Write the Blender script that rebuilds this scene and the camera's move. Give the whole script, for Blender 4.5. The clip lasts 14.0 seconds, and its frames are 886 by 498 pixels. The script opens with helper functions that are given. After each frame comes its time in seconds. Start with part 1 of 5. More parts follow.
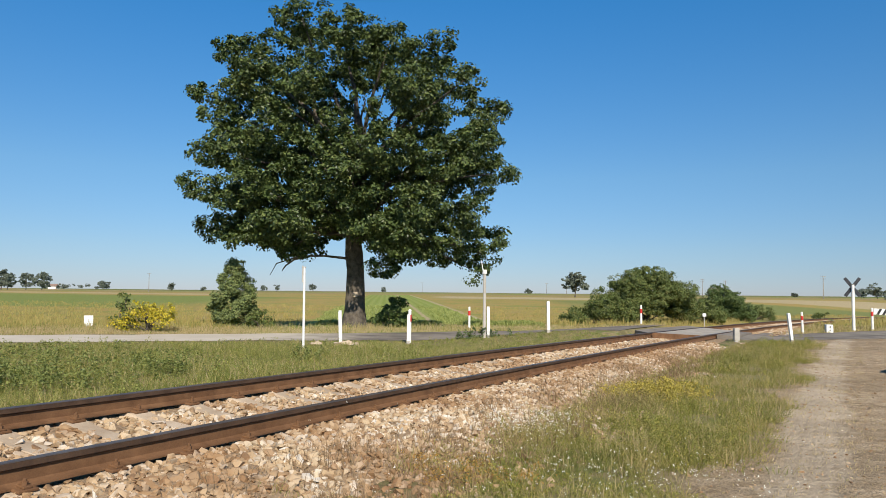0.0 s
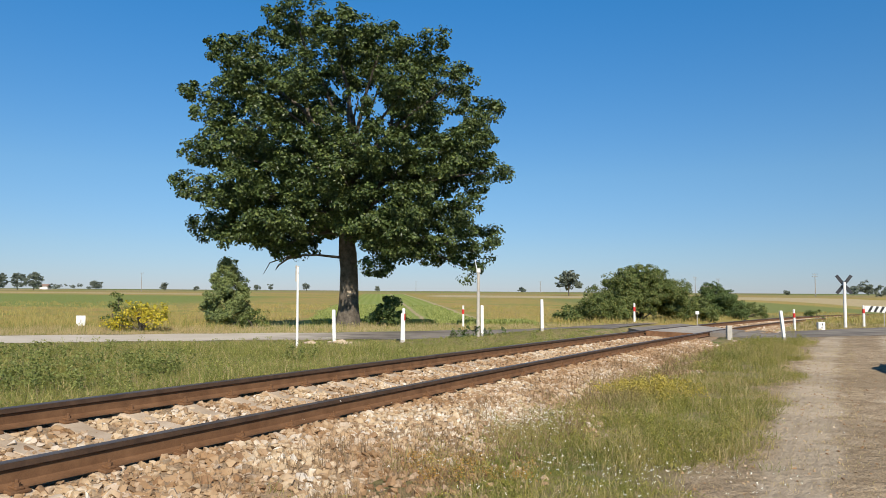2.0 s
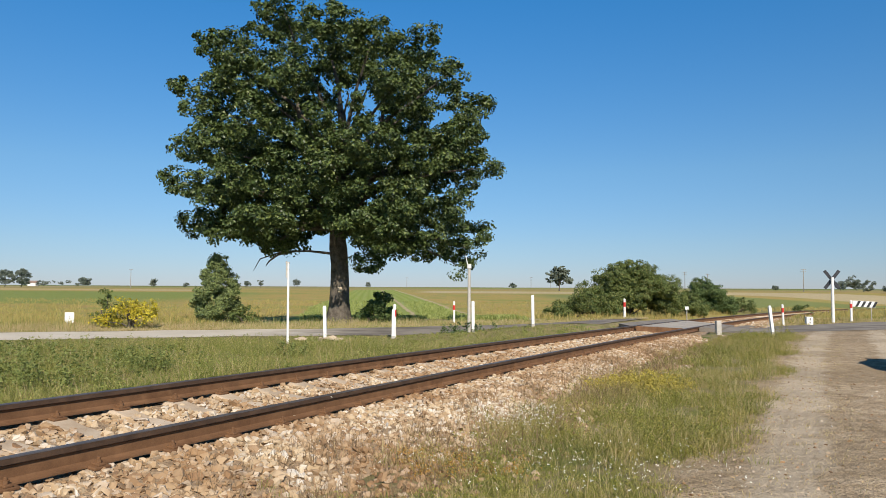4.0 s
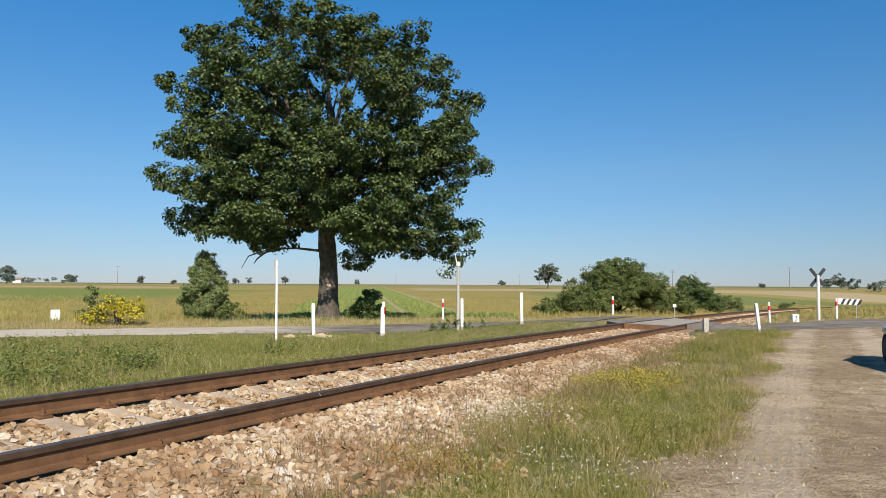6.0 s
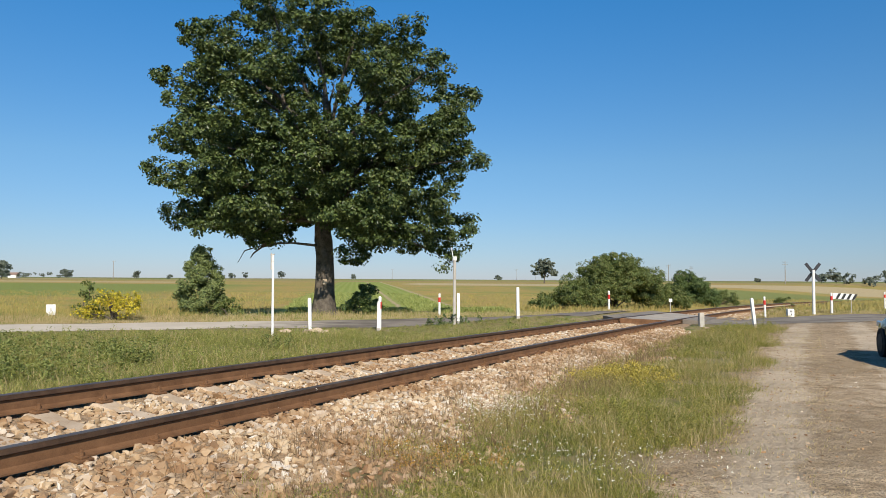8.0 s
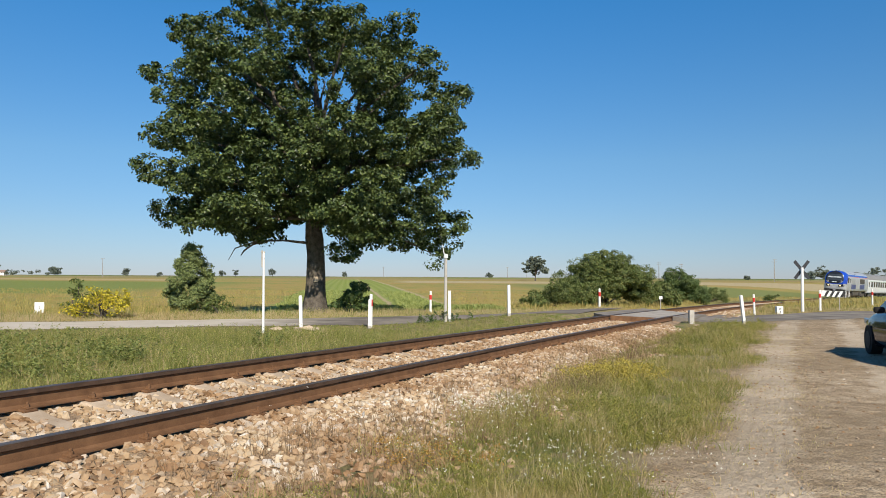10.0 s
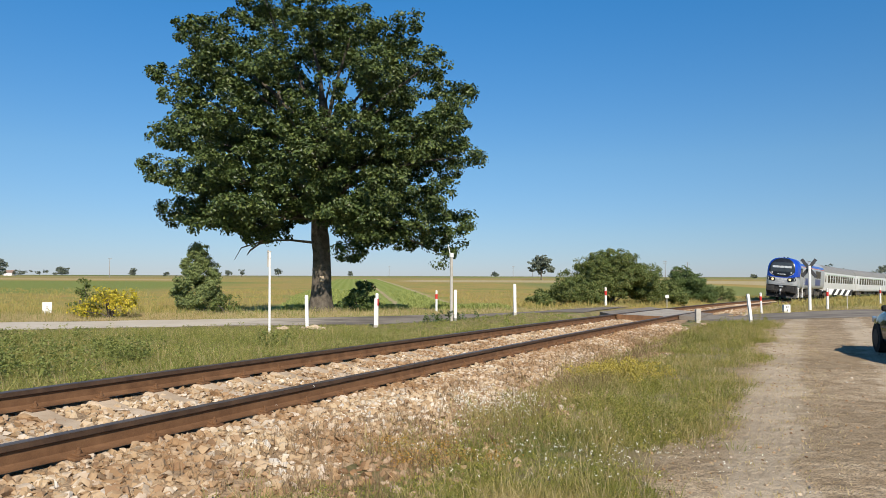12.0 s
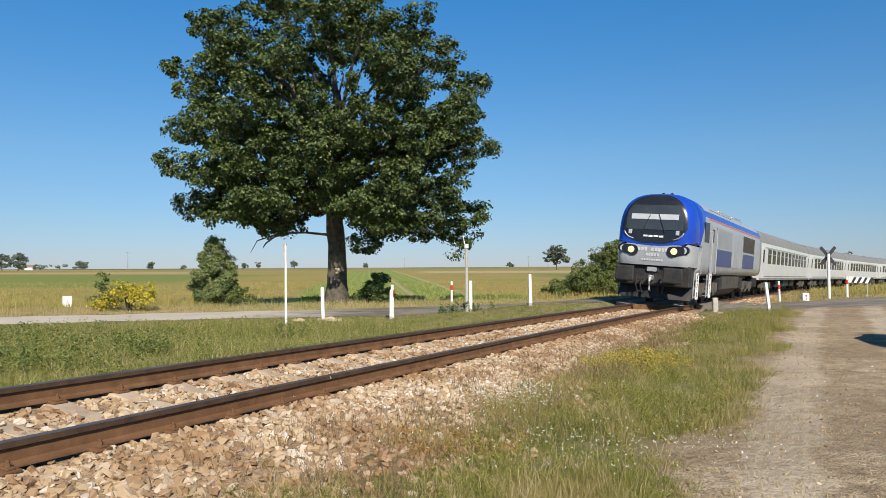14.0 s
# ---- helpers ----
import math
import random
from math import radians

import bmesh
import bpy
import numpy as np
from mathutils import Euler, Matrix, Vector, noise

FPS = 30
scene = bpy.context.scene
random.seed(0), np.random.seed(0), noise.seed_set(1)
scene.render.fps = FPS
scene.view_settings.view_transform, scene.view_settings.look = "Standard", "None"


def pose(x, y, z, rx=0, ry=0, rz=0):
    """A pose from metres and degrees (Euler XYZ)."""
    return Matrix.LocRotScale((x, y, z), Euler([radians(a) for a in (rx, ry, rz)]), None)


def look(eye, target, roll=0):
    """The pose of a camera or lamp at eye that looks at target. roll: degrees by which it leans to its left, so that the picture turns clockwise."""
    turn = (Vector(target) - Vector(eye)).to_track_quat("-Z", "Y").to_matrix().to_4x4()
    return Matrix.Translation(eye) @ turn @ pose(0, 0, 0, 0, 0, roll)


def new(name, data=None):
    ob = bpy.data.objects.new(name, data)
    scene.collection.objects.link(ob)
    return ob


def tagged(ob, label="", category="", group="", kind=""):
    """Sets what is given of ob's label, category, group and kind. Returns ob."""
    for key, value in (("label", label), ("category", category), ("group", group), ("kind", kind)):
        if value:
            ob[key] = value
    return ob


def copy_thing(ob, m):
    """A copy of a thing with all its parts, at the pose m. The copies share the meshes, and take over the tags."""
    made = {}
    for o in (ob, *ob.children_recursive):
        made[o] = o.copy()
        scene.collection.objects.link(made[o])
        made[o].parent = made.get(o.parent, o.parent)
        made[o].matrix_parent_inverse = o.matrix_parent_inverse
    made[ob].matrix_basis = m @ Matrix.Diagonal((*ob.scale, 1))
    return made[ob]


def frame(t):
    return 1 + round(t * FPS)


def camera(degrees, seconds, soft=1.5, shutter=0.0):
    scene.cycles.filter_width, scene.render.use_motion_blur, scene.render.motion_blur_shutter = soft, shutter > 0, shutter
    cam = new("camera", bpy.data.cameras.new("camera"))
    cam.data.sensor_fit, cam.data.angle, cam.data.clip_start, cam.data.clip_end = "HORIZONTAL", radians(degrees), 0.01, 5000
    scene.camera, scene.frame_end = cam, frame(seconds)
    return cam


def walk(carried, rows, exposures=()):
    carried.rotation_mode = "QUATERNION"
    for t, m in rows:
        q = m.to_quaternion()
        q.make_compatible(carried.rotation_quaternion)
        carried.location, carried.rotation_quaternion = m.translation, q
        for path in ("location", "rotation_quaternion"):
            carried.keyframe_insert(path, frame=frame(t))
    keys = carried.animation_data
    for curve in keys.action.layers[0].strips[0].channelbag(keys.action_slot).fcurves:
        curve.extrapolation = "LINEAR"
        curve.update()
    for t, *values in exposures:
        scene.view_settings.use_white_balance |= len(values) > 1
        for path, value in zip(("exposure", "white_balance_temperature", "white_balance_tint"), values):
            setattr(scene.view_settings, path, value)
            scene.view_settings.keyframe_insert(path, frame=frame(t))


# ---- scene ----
cam = camera(64.52, 14.0, soft=0.7)
PATH = [
    (0.0, pose(0, 0, 1.251, 93.562, -0.595, -0.037)),
    (0.5, pose(0, 0, 1.251, 93.677, -0.561, -0.384)),
    (1.0, pose(0, 0, 1.251, 93.726, -0.246, -1.108)),
    (1.5, pose(0, 0, 1.251, 93.511, -0.203, -0.237)),
    (2.0, pose(0, 0, 1.251, 93.467, -0.396, -0.546)),
    (2.5, pose(0, 0, 1.251, 93.350, -0.604, -0.768)),
    (3.0, pose(0, 0, 1.251, 93.282, -0.561, -0.936)),
    (5.5, pose(0, 0, 1.251, 92.950, -0.208, -1.940)),
    (6.0, pose(0, 0, 1.251, 92.933, -0.337, -2.184)),
    (6.5, pose(0, 0, 1.251, 92.856, -0.133, -2.024)),
    (7.0, pose(0, 0, 1.251, 92.790, -0.143, -1.853)),
    (7.5, pose(0, 0, 1.251, 92.673, -0.235, -2.166)),
    (8.0, pose(0, 0, 1.251, 92.503, -0.329, -2.475)),
    (10.5, pose(0, 0, 1.251, 92.271, -0.281, -3.264)),
    (11.0, pose(0, 0, 1.251, 92.209, -0.125, -3.153)),
    (11.5, pose(0, 0, 1.251, 92.193, -0.114, -2.959)),
    (12.0, pose(0, 0, 1.251, 92.240, -0.190, -2.724)),
    (12.5, pose(0, 0, 1.251, 92.189, -0.086, -2.386)),
    (13.0, pose(0, 0, 1.251, 92.002, 0.032, -2.003)),
    (13.5, pose(0, 0, 1.251, 91.739, 0.136, -1.779)),
    (14.0, pose(0, 0, 1.251, 91.513, 0.289, -1.498)),
]
walk(cam, PATH)

# ---- light: clear late-summer noon, sun behind the camera and a little to its right ----
SUN = Vector((0.2, -0.98, 0.77)).normalized()
world = bpy.data.worlds.new("sky")
scene.world = world
world.use_nodes = True
wn = world.node_tree.nodes
sky = wn.new("ShaderNodeTexSky")
sky.sky_type = "NISHITA"
sky.sun_disc = False
sky.sun_elevation = math.asin(SUN.z)
sky.sun_rotation = math.atan2(SUN.x, SUN.y)
sky.air_density, sky.dust_density, sky.ozone_density, sky.altitude = 1.0, 0.0, 2.0, 100
wn["Background"].inputs["Strength"].default_value = 0.13
# the deep late-summer blue overhead, paling to a milky blue low down
way = wn.new("ShaderNodeTexCoord")
split = wn.new("ShaderNodeSeparateXYZ")
tint = wn.new("ShaderNodeValToRGB")
for p, c in ((0.06, (0.3, 0.39, 0.54, 1)), (0.16, (0.32, 0.485, 0.61, 1)), (0.4, (0.17, 0.585, 0.85, 1))):
    tint.color_ramp.elements.new(p).color = c
ends = tint.color_ramp.elements
ends[0].color = (0.262, 0.33, 0.54, 1)
ends[len(ends) - 1].color = (0.24, 0.44, 0.56, 1)
tinted = wn.new("ShaderNodeMix")
tinted.data_type, tinted.blend_type = "RGBA", "MULTIPLY"
tinted.inputs[0].default_value = 1.0
wl = world.node_tree.links
wl.new(way.outputs["Generated"], split.inputs[0])
wl.new(split.outputs["Z"], tint.inputs[0])
wl.new(sky.outputs[0], tinted.inputs[6])
wl.new(tint.outputs[0], tinted.inputs[7])
wl.new(tinted.outputs[2], wn["Background"].inputs[0])
sun_data = bpy.data.lights.new("sun", "SUN")
sun_data.energy, sun_data.angle, sun_data.color = 5.0, radians(0.53), (1.0, 0.9, 0.76)
sun = new("sun", sun_data)
sun.matrix_world = look(SUN * 200, (0, 0, 0))
scene.view_settings.exposure = 0.32


# ---- plan of the line: an arc of constant radius falling gently ahead ----
TH0, Y0, RAD, GRADE = 1.0591, 11.385, 521.0, -0.01522
CX, CY = RAD * math.sin(TH0), Y0 - RAD * math.cos(TH0)
CANT = 0.116 / 1.505


def smooth(a, b, x):
    t = min(1.0, max(0.0, (x - a) / (b - a)))
    return t * t * (3 - 2 * t)


def rail_z(s):
    """Height of the near rail's head."""
    return GRADE * max(-70.0, min(s, 150.0)) + 0.4 * GRADE * max(0.0, s - 150.0)


def on_track(s, d=0.0):
    """Plan position and heading at s metres along the line, d metres to its far side."""
    th = TH0 - s / RAD
    return CX - (RAD + d) * math.sin(th), CY + (RAD + d) * math.cos(th), th


def track_coords(x, y):
    dx, dy = x - CX, y - CY
    th = math.atan2(-dx, dy)
    return (TH0 - th) * RAD, math.hypot(dx, dy) - RAD


def road_half(x):
    return 2.0 + 1.2 * smooth(-6, 4, x)


def road_mid(x):
    return 28.9 + (0.27 if x < 3 else 0.16) * (x - 3)


def road_offset(x, y):
    """Signed distance from the middle of the road (positive beyond it), in half widths."""
    return (y - road_mid(x)) * 0.975 / road_half(x)


def ground_z(x, y):
    s, d = track_coords(x, y)
    zr = rail_z(s)
    base = -0.36 - 0.11 * smooth(-2, 2, d)
    base -= 0.0135 * max(0.0, min(s, 220.0) - 30.0) * (1 - smooth(10, 45, d))
    r = math.hypot(x, y)
    far = -0.5 + 1.1 * smooth(60, 420, r) + 0.9 * smooth(350, 1400, r) + 0.9 * smooth(1300, 3500, r)
    far += 0.3 * math.sin(x * 0.011 + 1.0) * smooth(150, 400, r)
    base += (far - base) * smooth(45, 260, r) * smooth(14, 70, abs(d))
    # the fields dip behind the lane before they rise to the horizon
    fy = y - 0.2 * x
    base -= 0.65 * smooth(35.5, 55, fy) * (1 - smooth(58, 170, fy)) * smooth(6, 14, d)
    if -80 < s < 300:
        base += (zr - 0.44 - base) * (1 - smooth(1.7, 3.4, abs(d)))
    w = 1 - smooth(1.1, 2.1, abs(road_offset(x, y)))
    if abs(d) < 12:
        top = zr - 0.045 + CANT * (max(-2.5, min(d, 2.5)) + 0.7525)
        base += (top + (base - top) * smooth(1.6, 8, abs(d)) - base) * w * smooth(1.2, 1.6, abs(d))
    return base


# ---- materials ----
def mat(name, rough=0.8, metal=0.0, spec=0.3):
    m = bpy.data.materials.new(name)
    m.use_nodes = True
    b = m.node_tree.nodes["Principled BSDF"]
    b.inputs["Roughness"].default_value = rough
    b.inputs["Metallic"].default_value = metal
    b.inputs["Specular IOR Level"].default_value = spec
    return m, m.node_tree, b


def node(t, kind, **props):
    n = t.nodes.new("ShaderNode" + kind)
    for k, val in props.items():
        if k in n.inputs:
            n.inputs[k].default_value = val
    return n


def coords(t, world_space=True):
    return t.nodes.new("ShaderNodeNewGeometry").outputs["Position"] if world_space else t.nodes.new("ShaderNodeTexCoord").outputs["Object"]


def noise_of(t, vec, scale, detail=4.0, rough=0.6):
    n = node(t, "TexNoise", Scale=scale, Detail=detail, Roughness=rough)
    t.links.new(vec, n.inputs["Vector"])
    return n.outputs["Fac"]


def ramp(t, fac, *stops):
    n = node(t, "ValToRGB")
    e = n.color_ramp.elements
    while len(e) < len(stops):
        e.new(0.5)
    for el, (p, c) in zip(e, stops):
        el.position, el.color = p, (*c, 1) if len(c) == 3 else c
    t.links.new(fac, n.inputs[0])
    return n.outputs["Color"]


def mix(t, fac, a, b, blend="MIX"):
    n = t.nodes.new("ShaderNodeMix")
    n.data_type, n.blend_type = "RGBA", blend
    for sock, val in ((n.inputs[0], fac), (n.inputs[6], a), (n.inputs[7], b)):
        if isinstance(val, bpy.types.NodeSocket):
            t.links.new(val, sock)
        else:
            sock.default_value = val if isinstance(val, (int, float)) else (*val, 1)
    return n.outputs[2]


def calc(t, op, a, b=0.0, clamp=False):
    n = t.nodes.new("ShaderNodeMath")
    n.operation, n.use_clamp = op, clamp
    for sock, val in zip(n.inputs, (a, b)):
        if isinstance(val, bpy.types.NodeSocket):
            t.links.new(val, sock)
        else:
            sock.default_value = val
    return n.outputs[0]


def bump(t, b, height, strength=0.4, dist=0.02):
    n = node(t, "Bump", Strength=strength, Distance=dist)
    t.links.new(height, n.inputs["Height"])
    t.links.new(n.outputs[0], b.inputs["Normal"])


def rand_of(t, island=False):
    if island:
        return t.nodes.new("ShaderNodeNewGeometry").outputs["Random Per Island"]
    return t.nodes.new("ShaderNodeObjectInfo").outputs["Random"]


def mottled(name, c1, c2, scale=6.0, rough=0.7, metal=0.0, fine=60.0, bump_s=0.25, bump_d=0.004, spec=0.3, vary=0.0, island=False):
    """Two-tone worn surface: broad stains, fine grain and relief, with an optional shift from piece to piece."""
    m, t, b = mat(name, rough, metal, spec)
    p = coords(t, False)
    broad = noise_of(t, p, scale)
    grain = noise_of(t, p, fine, 3)
    f = calc(t, "ADD", calc(t, "MULTIPLY", broad, 0.65), calc(t, "MULTIPLY", grain, 0.35))
    col = ramp(t, f, (0.36, c1), (0.64, c2))
    if vary:
        v = calc(t, "ADD", calc(t, "MULTIPLY", rand_of(t, island), vary), 1 - vary / 2)
        hv = node(t, "HueSaturation")
        t.links.new(v, hv.inputs["Value"])
        t.links.new(col, hv.inputs["Color"])
        col = hv.outputs[0]
    t.links.new(col, b.inputs["Base Color"])
    t.links.new(calc(t, "ADD", calc(t, "MULTIPLY", grain, 0.25), rough - 0.12, True), b.inputs["Roughness"])
    if bump_s:
        bump(t, b, grain, bump_s, bump_d)
    return m


def leafy(name, dark, light, gloss=0.45, through_light=0.25, tint=None, drifts=0.0):
    """Leaves and blades: each piece its own tone, drying out in drifts some metres wide, with light passing through."""
    m, t, b = mat(name, gloss, 0, 0.35)
    r = rand_of(t, True)
    stops = [(0.0, dark), (0.75, light)]
    if tint:
        stops += [(1.0, tint)]
    col = ramp(t, r, *stops)
    if drifts:
        dry = ramp(t, noise_of(t, coords(t), 1.1, 4, 0.65), (0.46, (0, 0, 0)), (0.66, (1, 1, 1)))
        col = mix(t, calc(t, "MULTIPLY", dry, drifts), col, (0.44, 0.34, 0.15))
        lush = ramp(t, noise_of(t, coords(t), 0.8, 3, 0.6), (0.5, (0, 0, 0)), (0.62, (1, 1, 1)))
        col = mix(t, calc(t, "MULTIPLY", lush, drifts * 0.7), col, (0.11, 0.15, 0.035))
    t.links.new(col, b.inputs["Base Color"])
    tr = node(t, "BsdfTranslucent")
    t.links.new(mix(t, 1.0, col, (1.0, 1.0, 0.45), "MULTIPLY"), tr.inputs["Color"])
    ms = node(t, "MixShader")
    ms.inputs[0].default_value = through_light
    t.links.new(b.outputs[0], ms.inputs[1])
    t.links.new(tr.outputs[0], ms.inputs[2])
    t.links.new(ms.outputs[0], t.nodes["Material Output"].inputs["Surface"])
    return m


# ---- mesh helpers ----
def mesh_of(name, bm, material, smooth_it=False):
    me = bpy.data.meshes.new(name)
    bm.to_mesh(me)
    bm.free()
    me.materials.append(material)
    if smooth_it:
        me.shade_smooth()
    return me


def part(name, bm, material, parent=None, label="", m=None, smooth_it=False):
    ob = new(name, mesh_of(name, bm, material, smooth_it))
    if parent:
        ob.parent = parent
    if m is not None:
        ob.matrix_basis = m
    return tagged(ob, label)


def piece(name, me, parent, m=None):
    ob = new(name, me)
    ob.parent = parent
    if m is not None:
        ob.matrix_basis = m
    return ob


def thing(name, m, label, category, group="", kind=""):
    ob = new(name)
    ob.empty_display_size = 0.2
    ob.matrix_basis = m
    return tagged(ob, label, category, group, kind)


def box(bm, size, at=(0, 0, 0), bevel=0.0, m=None):
    r = bmesh.ops.create_cube(bm, size=1.0)
    vs = r["verts"]
    bmesh.ops.scale(bm, vec=size, verts=vs)
    if bevel:
        es = list({e for q in vs for e in q.link_edges})
        g = bmesh.ops.bevel(bm, geom=es, offset=bevel, segments=2, affect="EDGES", profile=0.5)
        vs = list({q for fc in g["faces"] for q in fc.verts} | {q for q in vs if q.is_valid})
    bmesh.ops.translate(bm, vec=at, verts=vs)
    if m is not None:
        bmesh.ops.transform(bm, matrix=m, verts=vs)
    return bm


def rod(bm, a, b, r1, r2=None, seg=10):
    a, b = Vector(a), Vector(b)
    g = bmesh.ops.create_cone(bm, cap_ends=True, segments=seg, radius1=r1, radius2=r1 if r2 is None else r2, depth=(b - a).length)
    bmesh.ops.transform(bm, matrix=Matrix.Translation((a + b) / 2) @ (b - a).to_track_quat("Z", "Y").to_matrix().to_4x4(), verts=g["verts"])
    return bm


def loft(bm, rings, closed=True, caps=True):
    """Skin a row of rings with equal counts of points."""
    vs = [[bm.verts.new(p) for p in ring] for ring in rings]
    n = len(vs[0])
    for r0, r1 in zip(vs, vs[1:]):
        for i in range(n if closed else n - 1):
            j = (i + 1) % n
            bm.faces.new((r0[i], r0[j], r1[j], r1[i]))
    if caps and closed:
        bm.faces.new(vs[0][::-1])
        bm.faces.new(vs[-1])
    bmesh.ops.recalc_face_normals(bm, faces=bm.faces)
    return bm


def tube(bm, pts, radii, seg=8):
    rings = []
    for i, p in enumerate(pts):
        a = Vector(pts[max(0, i - 1)])
        b = Vector(pts[min(len(pts) - 1, i + 1)])
        q = (b - a).to_track_quat("Z", "Y")
        rings.append([Vector(p) + q @ Vector((math.cos(k * math.tau / seg) * radii[i], math.sin(k * math.tau / seg) * radii[i], 0)) for k in range(seg)])
    return loft(bm, rings)


def soup(name, verts, faces, material, smooth_it=False):
    """A mesh from arrays of points and equal-sized faces."""
    me = bpy.data.meshes.new(name)
    verts, faces = np.asarray(verts, np.float32).reshape(-1, 3), np.asarray(faces, np.int32)
    n = faces.shape[1]
    me.vertices.add(len(verts))
    me.vertices.foreach_set("co", verts.ravel())
    me.loops.add(faces.size)
    me.loops.foreach_set("vertex_index", faces.ravel())
    me.polygons.add(len(faces))
    me.polygons.foreach_set("loop_start", np.arange(0, faces.size, n, dtype=np.int32))
    me.update(calc_edges=True)
    me.materials.append(material)
    if smooth_it:
        me.shade_smooth()
    else:
        me.shade_flat()
    return me


def ground_of(x, y):
    return np.array([ground_z(float(a), float(b)) for a, b in zip(x, y)])


# ---- ground: one sheet to the horizon, with fields, verge, yard and dirt told apart by their place ----
def axis(lo, hi, step, reach, grow=1.13):
    c = list(np.arange(lo, hi + step / 2, step))
    a, st = c[-1], step
    while a < reach:
        st *= grow
        a += st
        c.append(a)
    a, st = c[0], step
    while a > -reach:
        st *= grow
        a -= st
        c.insert(0, a)
    return np.array(c)


def band(t, v, lo, hi, soft):
    """1 inside lo..hi, with soft edges."""
    up = calc(t, "DIVIDE", calc(t, "SUBTRACT", v, lo), soft, True)
    dn = calc(t, "DIVIDE", calc(t, "SUBTRACT", hi, v), soft, True)
    return calc(t, "MULTIPLY", up, dn)


def ground_material():
    m, t, b = mat("ground_soil_and_fields", 0.95, 0, 0.1)
    p = coords(t)
    sp = node(t, "SeparateXYZ")
    t.links.new(p, sp.inputs[0])
    x, y = sp.outputs[0], sp.outputs[1]
    dx, dy = calc(t, "SUBTRACT", x, CX), calc(t, "SUBTRACT", y, CY)
    d = calc(t, "SUBTRACT", calc(t, "SQRT", calc(t, "ADD", calc(t, "MULTIPLY", dx, dx), calc(t, "MULTIPLY", dy, dy))), RAD)
    n1, n2, n3, n4 = (noise_of(t, p, sc, 5) for sc in (0.35, 1.7, 9.0, 45.0))
    nf = noise_of(t, p, 0.05, 4)
    # verge and meadow floor
    soil = ramp(t, n2, (0.38, (0.17, 0.15, 0.07)), (0.5, (0.26, 0.21, 0.11)), (0.62, (0.14, 0.16, 0.05)))
    # fields beyond the road: dry stubble with weeds, beet rows, far strips
    dry = ramp(t, calc(t, "ADD", calc(t, "MULTIPLY", n1, 0.5), calc(t, "MULTIPLY", nf, 0.5)),
               (0.4, (0.37, 0.26, 0.09)), (0.5, (0.34, 0.27, 0.085)), (0.6, (0.24, 0.25, 0.065)))
    u = calc(t, "ADD", calc(t, "MULTIPLY", x, 0.995), calc(t, "MULTIPLY", y, 0.08))
    rows = calc(t, "ADD", calc(t, "MULTIPLY", calc(t, "SINE", calc(t, "MULTIPLY", u, 4.6)), 0.5), 0.5)
    beet = mix(t, calc(t, "MULTIPLY", rows, n2), (0.22, 0.28, 0.055), (0.32, 0.36, 0.11))
    tan = (0.42, 0.34, 0.2)
    jig = calc(t, "MULTIPLY", calc(t, "SUBTRACT", n1, 0.5), 2.0)
    ub = calc(t, "ADD", u, jig)
    ut = calc(t, "ADD", u, calc(t, "MULTIPLY", jig, 0.35))
    beet = mix(t, band(t, ut, 8.4, 9.5, 0.3), beet, tan)
    beet = mix(t, band(t, ut, 3.5, 4.2, 0.25), beet, tan)
    field = mix(t, band(t, ub, -6.3, 9.7, 0.8), dry, beet)
    yb = calc(t, "ADD", calc(t, "ADD", y, calc(t, "MULTIPLY", x, 0.12)), calc(t, "MULTIPLY", jig, 4.0))
    green = (0.19, 0.235, 0.06)
    field = mix(t, calc(t, "MULTIPLY", band(t, yb, 78, 175, 6.0), band(t, x, -400, -30, 12.0)), field, green)
    field = mix(t, calc(t, "MULTIPLY", band(t, yb, 190, 235, 5.0), band(t, x, -420, -62, 6.0)), field, (0.42, 0.33, 0.17))
    field = mix(t, band(t, yb, 260, 330, 8.0), field, (0.3, 0.235, 0.1))
    field = mix(t, band(t, yb, 330, 420, 10.0), field, green)
    field = mix(t, band(t, yb, 420, 600, 20.0), field, (0.33, 0.26, 0.13))
    field = mix(t, band(t, yb, 600, 980, 30.0), field, (0.13, 0.17, 0.05))
    field = mix(t, band(t, yb, 980, 6000, 50.0), field, (0.24, 0.215, 0.13))
    field = mix(t, calc(t, "MULTIPLY", band(t, yb, 62, 84, 4.0), band(t, x, 12, 90, 4.0)), field, (0.2, 0.19, 0.075))
    field = mix(t, calc(t, "MULTIPLY", band(t, yb, 118, 175, 6.0), band(t, x, 20, 300, 8.0)), field, (0.19, 0.22, 0.07))
    field = mix(t, calc(t, "MULTIPLY", band(t, yb, 185, 235, 5.0), band(t, x, -4, 320, 6.0)), field, (0.44, 0.36, 0.21))
    weeds = ramp(t, n3, (0.42, (0.0, 0.0, 0.0)), (0.6, (1.0, 1.0, 1.0)))
    field = mix(t, calc(t, "MULTIPLY", weeds, 0.35), field, (0.17, 0.14, 0.06))
    beyond = calc(t, "GREATER_THAN", calc(t, "SUBTRACT", y, calc(t, "MULTIPLY", x, 0.2)), 30.0)
    base = mix(t, beyond, soil, field)
    # the trodden dirt of the yard, with pale dust, darker damp and wheel ruts along the line
    n5 = noise_of(t, p, 4.2, 6, 0.7)
    dust = ramp(t, n5, (0.36, (0.28, 0.205, 0.125)), (0.5, (0.44, 0.335, 0.215)), (0.64, (0.56, 0.445, 0.305)))
